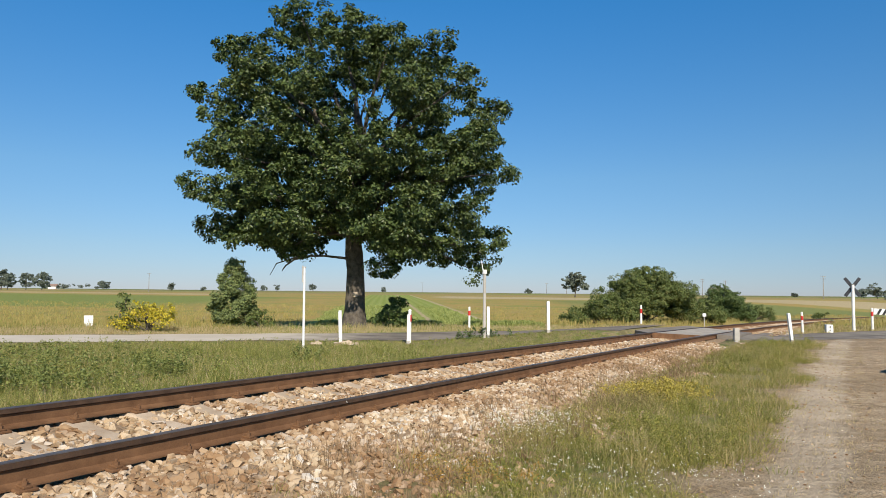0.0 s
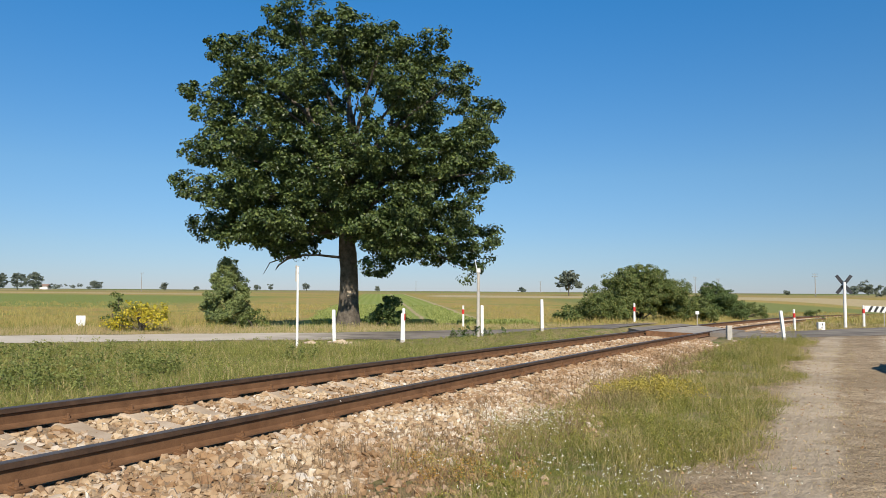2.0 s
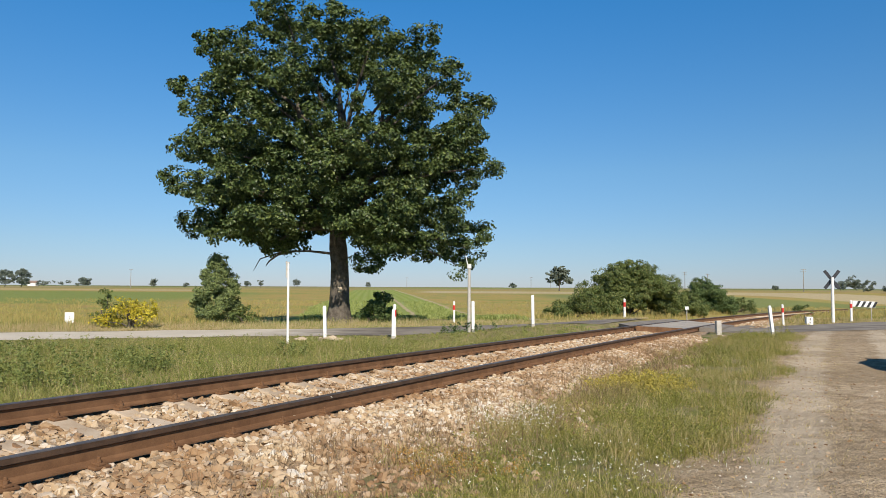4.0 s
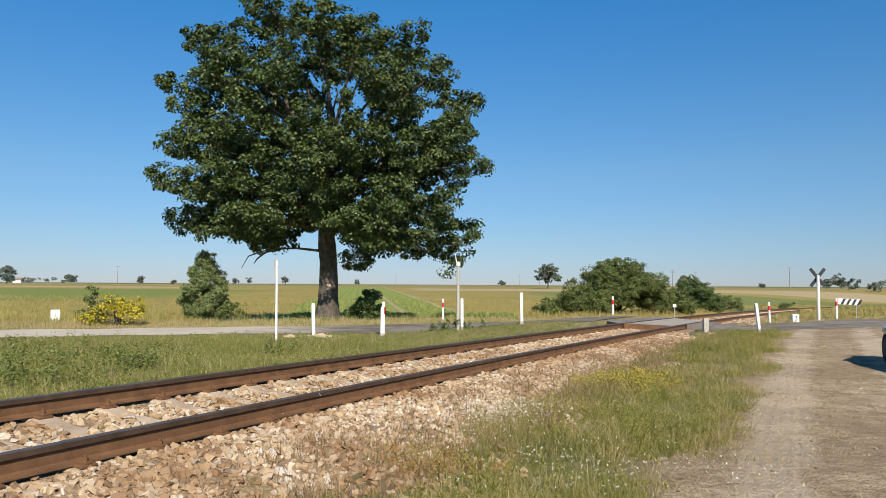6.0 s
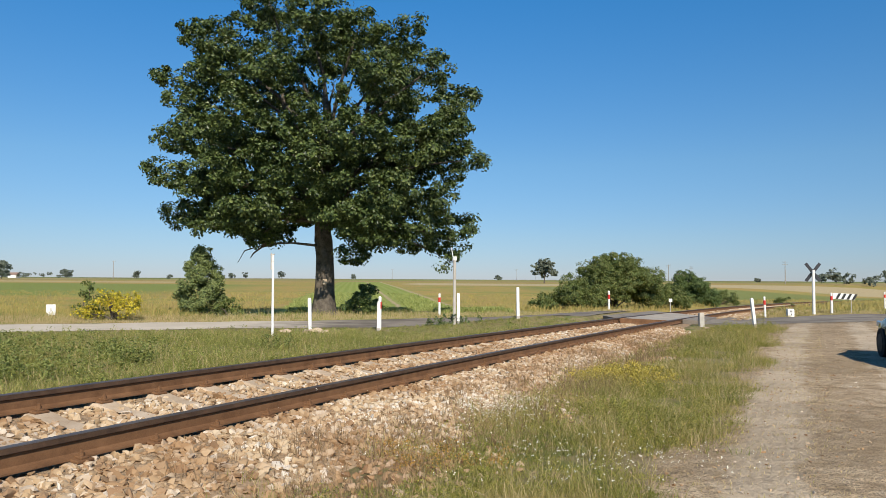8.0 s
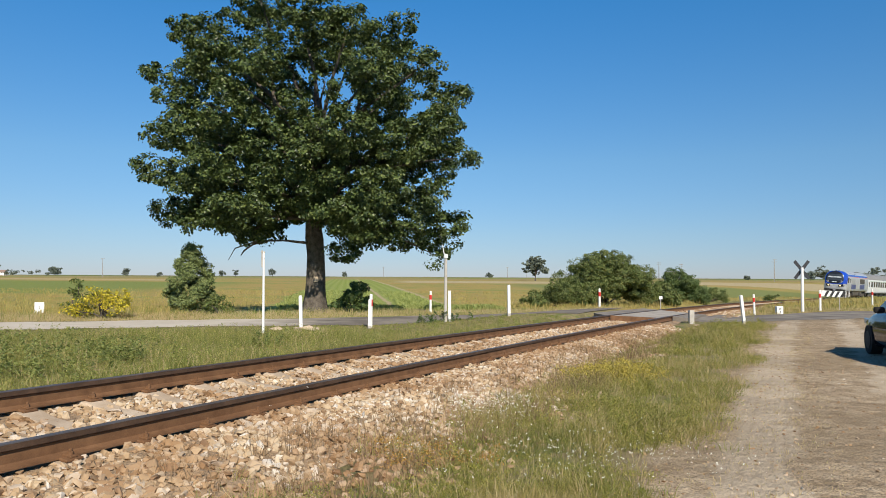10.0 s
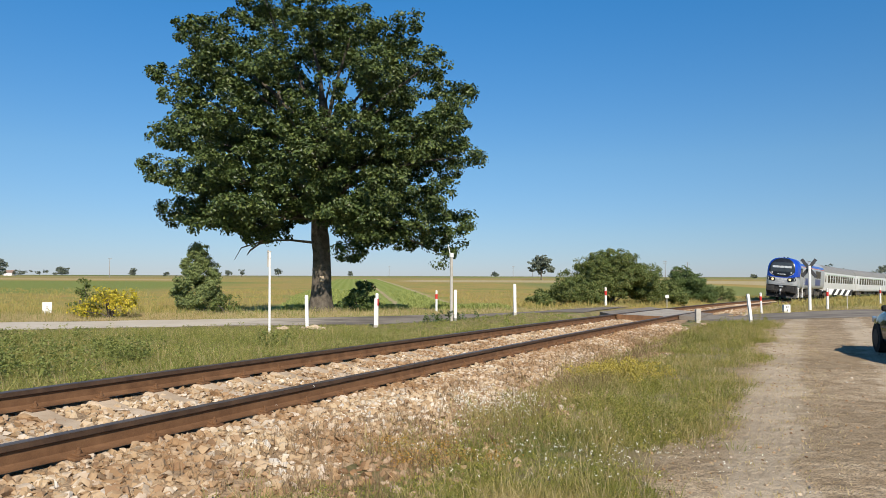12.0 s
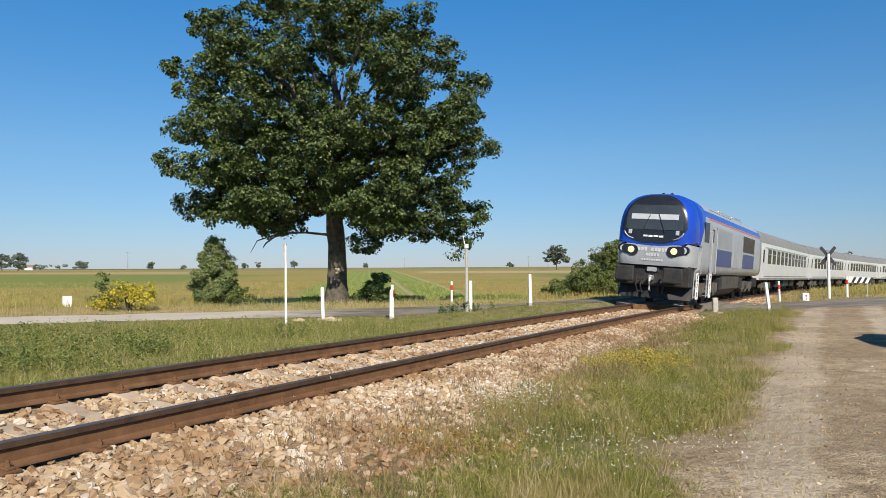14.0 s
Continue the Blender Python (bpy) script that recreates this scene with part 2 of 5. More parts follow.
    dust = mix(t, ramp(t, n4, (0.47, (0, 0, 0)), (0.6, (0.8, 0.8, 0.8))), dust, (0.19, 0.145, 0.095))
    dn = calc(t, "ADD", d, calc(t, "MULTIPLY", calc(t, "SUBTRACT", n2, 0.5), 1.1))
    rut = calc(t, "ADD", calc(t, "ADD", band(t, dn, -5.7, -4.9, 0.15), band(t, dn, -7.5, -6.7, 0.15)), band(t, dn, -9.6, -8.9, 0.15))
    tread = calc(t, "GREATER_THAN", calc(t, "SINE", calc(t, "ADD", calc(t, "MULTIPLY", d, 55.0), calc(t, "MULTIPLY", n3, 9.0))), 0.3)
    dust = mix(t, calc(t, "MULTIPLY", calc(t, "MULTIPLY", rut, n1), 1.5, True), dust, (0.6, 0.5, 0.37))
    dust = mix(t, calc(t, "MULTIPLY", calc(t, "MULTIPLY", calc(t, "MULTIPLY", rut, tread), calc(t, "GREATER_THAN", n1, 0.52)), 0.18), dust, (0.24, 0.185, 0.12))
    patch = ramp(t, n1, (0.44, (0, 0, 0)), (0.54, (0.8, 0.8, 0.8)))
    dust = mix(t, calc(t, "MULTIPLY", calc(t, "MULTIPLY", patch, n5), 1.0, True), dust, (0.2, 0.15, 0.09))
    yard = calc(t, "MULTIPLY", calc(t, "DIVIDE", calc(t, "SUBTRACT", -4.15, dn), 0.5, True), calc(t, "LESS_THAN", calc(t, "SUBTRACT", y, calc(t, "MULTIPLY", x, 0.2)), 31.0))
    base = mix(t, yard, base, dust)
    t.links.new(base, b.inputs["Base Color"])
    h = calc(t, "ADD", calc(t, "MULTIPLY", n3, 1.2), calc(t, "MULTIPLY", n4, 0.5))
    bump(t, b, calc(t, "SUBTRACT", h, calc(t, "MULTIPLY", calc(t, "MULTIPLY", rut, tread), 0.1)), 0.9, 0.05)
    return m


xs, ys = axis(-26, 34, 0.45, 4200), axis(-6, 42, 0.45, 4200)
gv = [(a, c, ground_z(a, c)) for c in ys for a in xs]
nx, ny = len(xs), len(ys)
ii = (np.arange(ny - 1)[:, None] * nx + np.arange(nx - 1)[None]).ravel()
ground = new("ground", soup("ground", gv, np.stack([ii, ii + 1, ii + nx + 1, ii + nx], 1), ground_material(), True))
tagged(ground, "trodden dirt yard, grassy verge and late-summer fields", "ground", kind="structure")

# ---- road over the crossing ----
ASPHALT = mottled("asphalt_worn", (0.15, 0.13, 0.11), (0.25, 0.22, 0.18), 0.8, 0.9, 0, 30, 0.4, 0.01)


def road_material():
    m, t, b = mat("road_surface", 0.9, 0, 0.2)
    p = coords(t)
    sp = node(t, "SeparateXYZ")
    t.links.new(p, sp.inputs[0])
    n1, n2 = noise_of(t, p, 0.8, 5), noise_of(t, p, 28.0, 3)
    asphalt = ramp(t, n1, (0.38, (0.14, 0.122, 0.1)), (0.62, (0.27, 0.235, 0.19)))
    pale = ramp(t, n1, (0.3, (0.5, 0.44, 0.35)), (0.7, (0.6, 0.54, 0.45)))
    k = calc(t, "DIVIDE", calc(t, "SUBTRACT", calc(t, "MULTIPLY", n1, 3.0), calc(t, "ADD", sp.outputs[0], 4.0)), 4.0, True)
    col = mix(t, k, asphalt, pale)
    col = mix(t, calc(t, "MULTIPLY", n2, 0.25), col, (0.12, 0.115, 0.105))
    t.links.new(col, b.inputs["Base Color"])
    bump(t, b, n2, 0.5, 0.012)
    return m


def road_strip(bm, x0, x1, end):
    xsr = np.linspace(x0, x1, 150)
    rows = []
    for a in xsr:
        near = 1 - min(1.0, abs(a - 10.4) / 12)
        wob = 0.14 * math.sin(a * 1.7) + 0.1 * math.sin(a * 0.6)
        row = []
        for f in (-1, -0.5, 0, 0.5, 1):
            # the ends are cut along the skewed rails
            p = a + near * (2.0 * f - 1.9 * end)
            q = road_mid(p) + f * road_half(p) * 1.02 + (wob if abs(f) == 1 else 0)
            row.append((p, q, ground_z(p, q) + (0.03 if abs(f) < 1 else 0.012)))
        rows.append(row)
    vs = [[bm.verts.new(q) for q in r] for r in rows]
    for r0, r1 in zip(vs, vs[1:]):
        for k in range(4):
            bm.faces.new((r0[k], r1[k], r1[k + 1], r0[k + 1]))
    return bm


bm = bmesh.new()
road_strip(bm, -90, 10.4, 1)
road_strip(bm, 10.4, 90, -1)
road = part("road", bm, road_material(), None, "pale gravelled lane turning to worn asphalt at the crossing")
tagged(road, category="road", kind="structure")

# ---- railway: ballast bed, sleepers, two rails ----
RUST = mottled("rusty_rail_steel", (0.11, 0.054, 0.025), (0.2, 0.106, 0.052), 5.0, 0.75, 0.1, 90, 0.3, 0.002)
POLISHED = mottled("polished_rail_head", (0.1, 0.085, 0.075), (0.17, 0.145, 0.125), 3.0, 0.45, 0.5, 120, 0.1, 0.001)
HEAD_STEEL = mottled("greasy_dark_rail_head", (0.055, 0.034, 0.023), (0.11, 0.068, 0.044), 6.0, 0.6, 0.2, 90, 0.2, 0.002)
CONCRETE = mottled("weathered_concrete", (0.38, 0.29, 0.2), (0.52, 0.42, 0.31), 3.0, 0.9, 0, 70, 0.4, 0.005, vary=0.2)
BEDDING = mottled("ballast_fines", (0.22, 0.15, 0.09), (0.4, 0.29, 0.18), 9.0, 0.95, 0, 40, 0.8, 0.03)


def at_track(s, d, z):
    """A point in the line's own tilted plane; z up from the near rail's head."""
    x, y, th = on_track(s, d)
    return Vector((x, y, rail_z(s) + z + CANT * (d + 0.7525)))


def sweep(bm, profile, d0, s0, s1, step):
    n = int(round((s1 - s0) / step))
    return loft(bm, [[at_track(s0 + (s1 - s0) * i / n, d0 + a, z) for a, z in profile] for i in range(n + 1)])


RAIL = [(-0.01, -0.05), (-0.009, -0.135), (-0.03, -0.148), (-0.07, -0.155), (-0.07, -0.168),
        (0.07, -0.168), (0.07, -0.155), (0.03, -0.148), (0.009, -0.135), (0.01, -0.05)]
HEAD_SIDES = [(-0.0365, 0.0), (-0.036, -0.038), (-0.011, -0.052), (0.011, -0.052), (0.036, -0.038), (0.0365, 0.0)]
HEAD = [(-0.034, 0.0), (-0.02, 0.004), (0.02, 0.004), (0.034, 0.0)]
for d0 in (-0.7525, 0.7525):
    rail = part("rail", sweep(bmesh.new(), RAIL, d0, -30, 330, 2.0), RUST, None, "rusty brown steel rail with a polished running top on concrete sleepers")
    tagged(rail, category="rail", group="rails of the line")
    part("rail_head", sweep(bmesh.new(), HEAD_SIDES, d0, -30, 330, 2.0), HEAD_STEEL, rail, "dark greasy rail head")
    part("running_top", sweep(bmesh.new(), [(a, z + 0.0015) for a, z in HEAD], d0, -30, 330, 2.0), POLISHED, rail, "shiny worn steel strip")

BED = [(-2.75, -0.56), (-1.95, -0.27), (-1.62, -0.2), (-0.9, -0.2), (-0.62, -0.218), (0.62, -0.218), (0.9, -0.2), (1.45, -0.22), (1.8, -0.4), (2.6, -0.8)]
ballast_bed = part("ballast_bed", sweep(bmesh.new(), BED, 0, -30, 330, 2.0), BEDDING, None, "brown fines under the crushed stone of the line")
tagged(ballast_bed, category="ballast", kind="structure")


# ---- plants ----
RNG = np.random.default_rng(7)


def unit(v):
    return v / np.maximum(1e-9, np.linalg.norm(v, axis=-1, keepdims=True))


def leaf_arrays(pos, out, size, droop=0.25):
    """A folded, pointed leaf at each position, facing roughly along out."""
    n = len(pos)
    nor = unit(out + RNG.normal(0, 0.55, (n, 3)))
    ax = RNG.normal(0, 1, (n, 3))
    ax[:, 2] -= droop
    ax = unit(ax - nor * np.sum(ax * nor, 1, keepdims=True))
    sd = np.cross(nor, ax)
    sz = (size * RNG.uniform(0.65, 1.3, n))[:, None]
    v = np.stack([pos - ax * sz * 0.5, pos + sd * sz * 0.36 + nor * sz * 0.1 + ax * sz * 0.08, pos + ax * sz * 0.55 - nor * sz * 0.06, pos - sd * sz * 0.36 + nor * sz * 0.1 + ax * sz * 0.08], 1)
    base = np.arange(n)[:, None] * 4
    f = np.concatenate([base + [0, 1, 2], base + [0, 2, 3]])
    return v.reshape(-1, 3), f


def crown_mesh(name, lobes, material, clump_r, per_clump, size, cover=1.0, flat=0.75, up=0.35):
    """Lobes (centre, radius) dressed with clumps of leaves on their skins."""
    P, O = [], []
    for c, r in lobes:
        k = max(3, int(cover * 11 * r * r / (clump_r * clump_r) * 0.32))
        d = unit(RNG.normal(0, 1, (k, 3)))
        d[:, 2] = d[:, 2] * 0.9 + 0.08
        cc = np.array(c) + d * r * RNG.uniform(0.55, 1.0, (k, 1)) * (1, 1, 0.85)
        cr = clump_r * RNG.uniform(0.6, 1.25, k)
        for q, w, dd in zip(cc, cr, d):
            o = unit(RNG.normal(0, 1, (per_clump, 3)) + dd * 0.9 + (0, 0, 0.25))
            P.append(q + o * w * RNG.uniform(0.35, 1.05, (per_clump, 1)) * (1, 1, flat))
            O.append(o + (0, 0, up))
    v, f = leaf_arrays(np.concatenate(P), np.concatenate(O), size)
    return soup(name, v, f, material)


OAK_LEAF = leafy("broad_dark_green_leaves", (0.028, 0.048, 0.016), (0.092, 0.132, 0.037), 0.42, 0.15, (0.16, 0.195, 0.055))
BARK = mottled("grey_brown_fissured_bark", (0.06, 0.05, 0.04), (0.17, 0.145, 0.115), 5.0, 0.95, 0, 24, 0.9, 0.05)
TREE_AT = Vector((-4.27, 34.0, -0.5))
LOBES = [(-2.4, 14.7, 1.6), (-5.7, 13.2, 1.4), (-3.9, 13.2, 1.1), (0.8, 9.9, 0.6), (-1.7, 4.8, 1.3), (-0.2, 13.5, 1.6), (2.0, 13.2, 1.4), (3.9, 12.9, 1.5), (5.5, 11.4, 1.2), (-7.2, 11.0, 1.0),
         (-4.3, 11.3, 1.6), (-1.9, 11.3, 1.5), (3.1, 10.7, 1.6), (6.4, 9.8, 1.0), (5.8, 8.5, 1.4), (-6.2, 9.6, 1.3), (-7.8, 8.5, 0.9), (-5.4, 7.9, 1.6),
         (-3.2, 8.7, 1.6), (-0.8, 8.5, 1.5), (1.7, 8.0, 1.6), (4.3, 7.6, 1.6), (6.8, 7.2, 1.1), (-7.2, 6.2, 1.0), (-5.2, 6.1, 1.5), (-2.4, 6.4, 1.7), (0.3, 6.4, 1.6),
         (3.1, 5.5, 1.7), (5.5, 5.3, 1.3), (-7.1, 4.5, 1.0), (-4.2, 4.4, 1.4), (-2.9, 3.8, 0.8), (1.6, 4.3, 1.3), (3.8, 3.6, 1.2), (6.7, 4.2, 1.1), (5.9, 2.7, 1.0), (1.4, 2.7, 0.75),
         (-6.2, 4.7, 1.0), (-5.4, 4.0, 0.8), (-3.3, 4.4, 1.0), (2.6, 3.7, 1.0), (4.9, 3.7, 1.0), (0.7, 4.9, 1.1), (6.5, 3.3, 0.8)]


def build_oak():
    tree = thing("oak_tree", Matrix.Translation(TREE_AT), "tall dense dark green broadleaf tree standing beside the lane", "tree")
    bm = bmesh.new()
    rings = []
    for z, r, ox in ((-0.25, 0.95, 0), (0.0, 0.72, 0), (0.35, 0.55, 0.0), (0.9, 0.47, 0.02), (1.8, 0.42, 0.05), (2.8, 0.4, 0.04), (3.6, 0.43, -0.02), (4.3, 0.36, -0.08), (5.6, 0.3, -0.1), (7.5, 0.24, 0.0), (9.5, 0.16, 0.1), (12.0, 0.07, -0.2)):
        rings.append([(ox + math.cos(a) * r * (1 + 0.1 * math.sin(5 * a + z) + 0.05 * math.sin(9 * a)), math.sin(a) * r * (1 + 0.1 * math.sin(5 * a + z)), z) for a in [math.tau * k / 24 for k in range(24)]])
    loft(bm, rings)
    part("trunk", bm, BARK, tree, "stout grey-brown trunk, flared at the foot", smooth_it=True)
    rnd = random.Random(4)
    lobes = []
    for x, z, r in LOBES:
        rho = (x / 8.2) ** 2 + ((z - 8.4) / 7.6) ** 2
        dep = 5.0 * math.sqrt(max(0.03, 1 - rho))
        for q in ((-0.9, 0.9, -0.35, 0.35) if dep > 3.4 else (-0.7, 0.7) if dep > 1.6 else (0,)):
            lobes.append(((x * 0.965 + rnd.uniform(-0.2, 0.2), dep * q + rnd.uniform(-0.4, 0.4), (z - 8.4) * 0.97 + 8.4 + rnd.uniform(-0.2, 0.2)), r * rnd.uniform(0.74, 0.88)))
    cr = new("crown", crown_mesh("crown", lobes, OAK_LEAF, 0.48, 84, 0.15, 1.2, 0.68, 0.6))
    cr.parent = tree
    tagged(cr, "dense clumped dark green foliage")
    # three leading limbs rising through the open heart of the crown
    for pts, w in (([(0, 0, 4.2), (0.35, -0.3, 6.6), (0.2, -0.5, 9.0), (-0.1, -0.4, 11.5), (-0.6, -0.2, 13.4)], 0.2),
                   ([(0.1, 0, 4.0), (1.2, -0.3, 6.3), (1.9, -0.6, 8.8), (2.2, -0.7, 10.8), (2.6, -0.5, 12.6)], 0.19),
                   ([(-0.1, 0, 4.3), (-1.1, -0.4, 6.4), (-1.7, -0.6, 8.6), (-2.1, -0.4, 11.0), (-2.3, -0.2, 13.6)], 0.18)):
        bm = bmesh.new()
        tube(bm, pts, [w, w * 0.8, w * 0.62, w * 0.42, w * 0.2], 9)
        part("limb", bm, BARK, tree, "leading limb", smooth_it=True)
    # limbs from the fork to the lobes
    picks = [l for i, l in enumerate(lobes) if i % 3 == 0]
    for (cx, cy, cz), r in picks:
        z0 = min(8.5, max(4.4, cz * 0.42 + 2.3))
        a, b = Vector((0.02, 0, z0)), Vector((cx, cy, cz))
        mid = a.lerp(b, 0.5) + Vector((rnd.uniform(-0.3, 0.3), rnd.uniform(-0.3, 0.3), 0.5 if cz > 6 else 0.35))
        bm = bmesh.new()
        pts = [a, a.lerp(mid, 0.5) + Vector((0, 0, 0.12)), mid, mid.lerp(b, 0.5) + Vector((rnd.uniform(-0.2, 0.2), 0, 0.1)), b]
        w = 0.07 + 0.009 * (b - a).length
        tube(bm, pts, [w, w * 0.8, w * 0.6, w * 0.4, w * 0.18], 7)
        part("limb", bm, BARK, tree, smooth_it=True)
    for pts in ([(-0.3, -0.2, 3.35), (-1.4, -0.5, 3.45), (-2.6, -0.7, 3.4), (-3.6, -0.8, 3.05), (-3.9, -0.8, 2.5)], [(-2.2, -0.6, 3.42), (-2.8, -0.7, 3.25), (-3.2, -0.7, 2.95), (-3.3, -0.7, 2.8), (-3.35, -0.7, 2.7)]):
        bm = bmesh.new()
        tube(bm, pts, [0.07, 0.05, 0.04, 0.026, 0.012], 7)
        part("limb", bm, BARK, tree, "bare low limb", smooth_it=True)
    bm = bmesh.new()
    box(bm, (0.2, 0.04, 0.26), (0.12, -0.5, 1.62), 0.02)
    part("nest_box", bm, CONCRETE, tree, "small pale box nailed to the trunk")


def bush(name, at, lobes, leaf, size, label, category="bush", per=46, clump=0.28, stems=5, group=""):
    x, y = at
    z = ground_z(x, y)
    b = thing(name, Matrix.Translation((x, y, z - 0.03)), label, category, group)
    cr = new("crown", crown_mesh("crown", lobes, leaf, clump, per, size, 1.3))
    cr.parent = b
    rnd = random.Random(int(abs(x) * 100))
    for i in range(stems):
        c, r = lobes[i % len(lobes)]
        bm = bmesh.new()
        a = Vector((rnd.uniform(-0.15, 0.15), rnd.uniform(-0.1, 0.1), -0.05))
        e = Vector(c)
        tube(bm, [a, a.lerp(e, 0.5) + Vector((rnd.uniform(-0.1, 0.1), 0, 0.1)), e], [0.045, 0.03, 0.012], 6)
        part("stem", bm, BARK, b)
    return b


def heap(w, dep, h, n, seed, low=0.0, peak=0.0):
    """Lobes piled into an uneven mound w wide and h high."""
    rnd = random.Random(seed)
    out = []
    for i in range(n):
        a, q = rnd.uniform(0, math.tau), math.sqrt(rnd.random())
        x, y = math.cos(a) * q * w / 2, math.sin(a) * q * dep / 2
        top = h * (1 - 0.75 * (abs(x - peak) / (w / 2)) ** 2.2)
        r = min(w, h) * rnd.uniform(0.16, 0.26)
        out.append(((x, y, max(r * 0.8 + low, rnd.uniform(0.35, 1.0) * top - r * 0.7)), r))
    return out


DARK_LEAF = leafy("dark_shrub_leaves", (0.05, 0.09, 0.03), (0.135, 0.185, 0.056), 0.5, 0.22)
MID_LEAF = leafy("hedge_leaves", (0.065, 0.1, 0.03), (0.165, 0.205, 0.058), 0.5, 0.25, (0.25, 0.25, 0.085))
YELLOW_LEAF = leafy("yellowing_leaves", (0.24, 0.24, 0.03), (0.6, 0.49, 0.04), 0.55, 0.3, (0.7, 0.56, 0.07))
# greyed and paled in its base colour to stand for distance haze
HAZE_LEAF = leafy("haze_paled_tree_leaves", (0.1, 0.125, 0.1), (0.15, 0.175, 0.135), 0.8, 0.1)

build_oak()
egg = []
for i in range(15):
    z, turn = 0.35 + 2.6 * (i / 14), (i * 137.5) % 360
    w = 1.2 * max(0.1, 1 - abs((z - 0.8) / 2.4) ** 1.5)
    for q in (turn, turn + 120, turn + 240):
        egg.append(((w * math.cos(radians(q)) * 0.68, w * math.sin(radians(q)) * 0.68, z), 0.42 - 0.05 * z))
bush("conical_shrub", (-9.7, 32.8), egg, leafy("olive_shrub_leaves", (0.1, 0.14, 0.055), (0.25, 0.3, 0.11), 0.55, 0.25), 0.085, "dense dark green egg-shaped shrub beyond the lane", stems=4, per=60, clump=0.24)
bush("yellow_shrub", (-11.9, 28.6), heap(2.5, 1.2, 1.7, 15, 3, 0.05, 0.4), YELLOW_LEAF, 0.1, "bright yellow-leaved shrub beside the lane", per=13, clump=0.27, stems=8)
bush("leggy_shrub", (-13.0, 28.9), [((0, 0, 1.45), 0.22), ((-0.12, 0, 1.2), 0.2), ((0.12, 0.1, 1.0), 0.26), ((0.0, 0, 0.7), 0.26), ((-0.35, 0, 0.45), 0.25), ((0.3, 0, 0.4), 0.3)], MID_LEAF, 0.1, "thin straggling green shrub beside the lane", per=18, clump=0.2, stems=4)
bush("low_shrub", (-8.35, 32.3), heap(1.3, 0.9, 1.0, 9, 8), MID_LEAF, 0.1, "small light green shrub at a darker shrub's foot", per=22, clump=0.22, stems=3)
bush("spreading_shrub", (-2.55, 34.6), heap(2.0, 1.4, 1.5, 14, 5, 0.05, 0.3), DARK_LEAF, 0.13, "spreading green shrub beside the tall tree's trunk", per=26, clump=0.25, stems=6)
for at, w, dep, h, n, seed, leaf, label, pk in (
        ((9.4, 42.5), 3.9, 2.6, 2.2, 32, 11, MID_LEAF, "rounded green hedge bush beside the line", 0.4),
        ((12.9, 45.0), 6.0, 3.4, 3.7, 60, 12, MID_LEAF, "large mounded green bush beside the line", 0.3),
        ((16.9, 48.0), 4.6, 2.6, 2.4, 36, 13, MID_LEAF, "lower olive-green bush beside the line", -0.6),
        ((23.0, 56.5), 3.5, 2.4, 3.1, 34, 14, DARK_LEAF, "dense dark green bush beside the line", -0.4),
        ((27.9, 63.0), 3.4, 2.0, 1.5, 20, 15, MID_LEAF, "low green bush beside the line", 0),
        ((40.5, 75.0), 2.4, 1.8, 1.2, 10, 16, MID_LEAF, "low weedy bush in the dry grass", 0)):
    bush("hedge_bush", at, heap(w, dep, h, n, seed, 0, pk), leaf, 0.1, label, per=64, clump=0.33, stems=6, group="bushes along the line")


def far_tree(at, h, w, seed, label, trunk=0.3, leaf=None, name="far_tree"):
    x, y = at
    t = thing(name, Matrix.Translation((x, y, ground_z(x, y) - 0.1)), label, "tree", "scattered trees on the horizon")
    rnd = random.Random(seed)
    lobes = []
    for i in range(13):
        a, q = rnd.uniform(0, math.tau), math.sqrt(rnd.random())
        zz = trunk * h + rnd.uniform(0.12, 0.86) * (1 - trunk) * h
        k = math.sqrt(max(0.15, 1 - abs(2 * (zz - trunk * h) / ((1 - trunk) * h) - 0.9) ** 2))
        lobes.append(((math.cos(a) * q * w * 0.4 * k, math.sin(a) * q * w * 0.4 * k, zz), w * rnd.uniform(0.14, 0.22)))
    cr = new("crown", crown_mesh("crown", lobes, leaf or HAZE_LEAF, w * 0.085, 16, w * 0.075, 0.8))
    cr.parent = t
    bm = bmesh.new()
    tube(bm, [(0, 0, 0), (0.02 * h, 0, trunk * h), (0, 0, h * 0.75)], [h * 0.03, h * 0.022, h * 0.008], 7)
    part("trunk", bm, BARK, t)
    for i in range(4):
        bm = bmesh.new()
        c = Vector(lobes[i * 3][0])
        tube(bm, [(0, 0, trunk * h * 0.9), c * 0.5 + Vector((0, 0, trunk * h * 0.5)), c], [h * 0.014, h * 0.01, h * 0.004], 5)
        part("limb", bm, BARK, t)
    return t


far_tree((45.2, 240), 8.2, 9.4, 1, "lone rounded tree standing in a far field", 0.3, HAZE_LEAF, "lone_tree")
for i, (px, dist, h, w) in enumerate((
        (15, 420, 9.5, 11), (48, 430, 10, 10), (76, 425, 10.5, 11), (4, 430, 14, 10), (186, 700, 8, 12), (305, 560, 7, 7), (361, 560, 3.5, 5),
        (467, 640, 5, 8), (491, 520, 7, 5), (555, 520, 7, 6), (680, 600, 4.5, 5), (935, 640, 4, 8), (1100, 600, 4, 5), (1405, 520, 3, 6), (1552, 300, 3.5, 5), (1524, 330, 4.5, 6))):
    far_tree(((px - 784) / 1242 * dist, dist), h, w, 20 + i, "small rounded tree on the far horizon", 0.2)


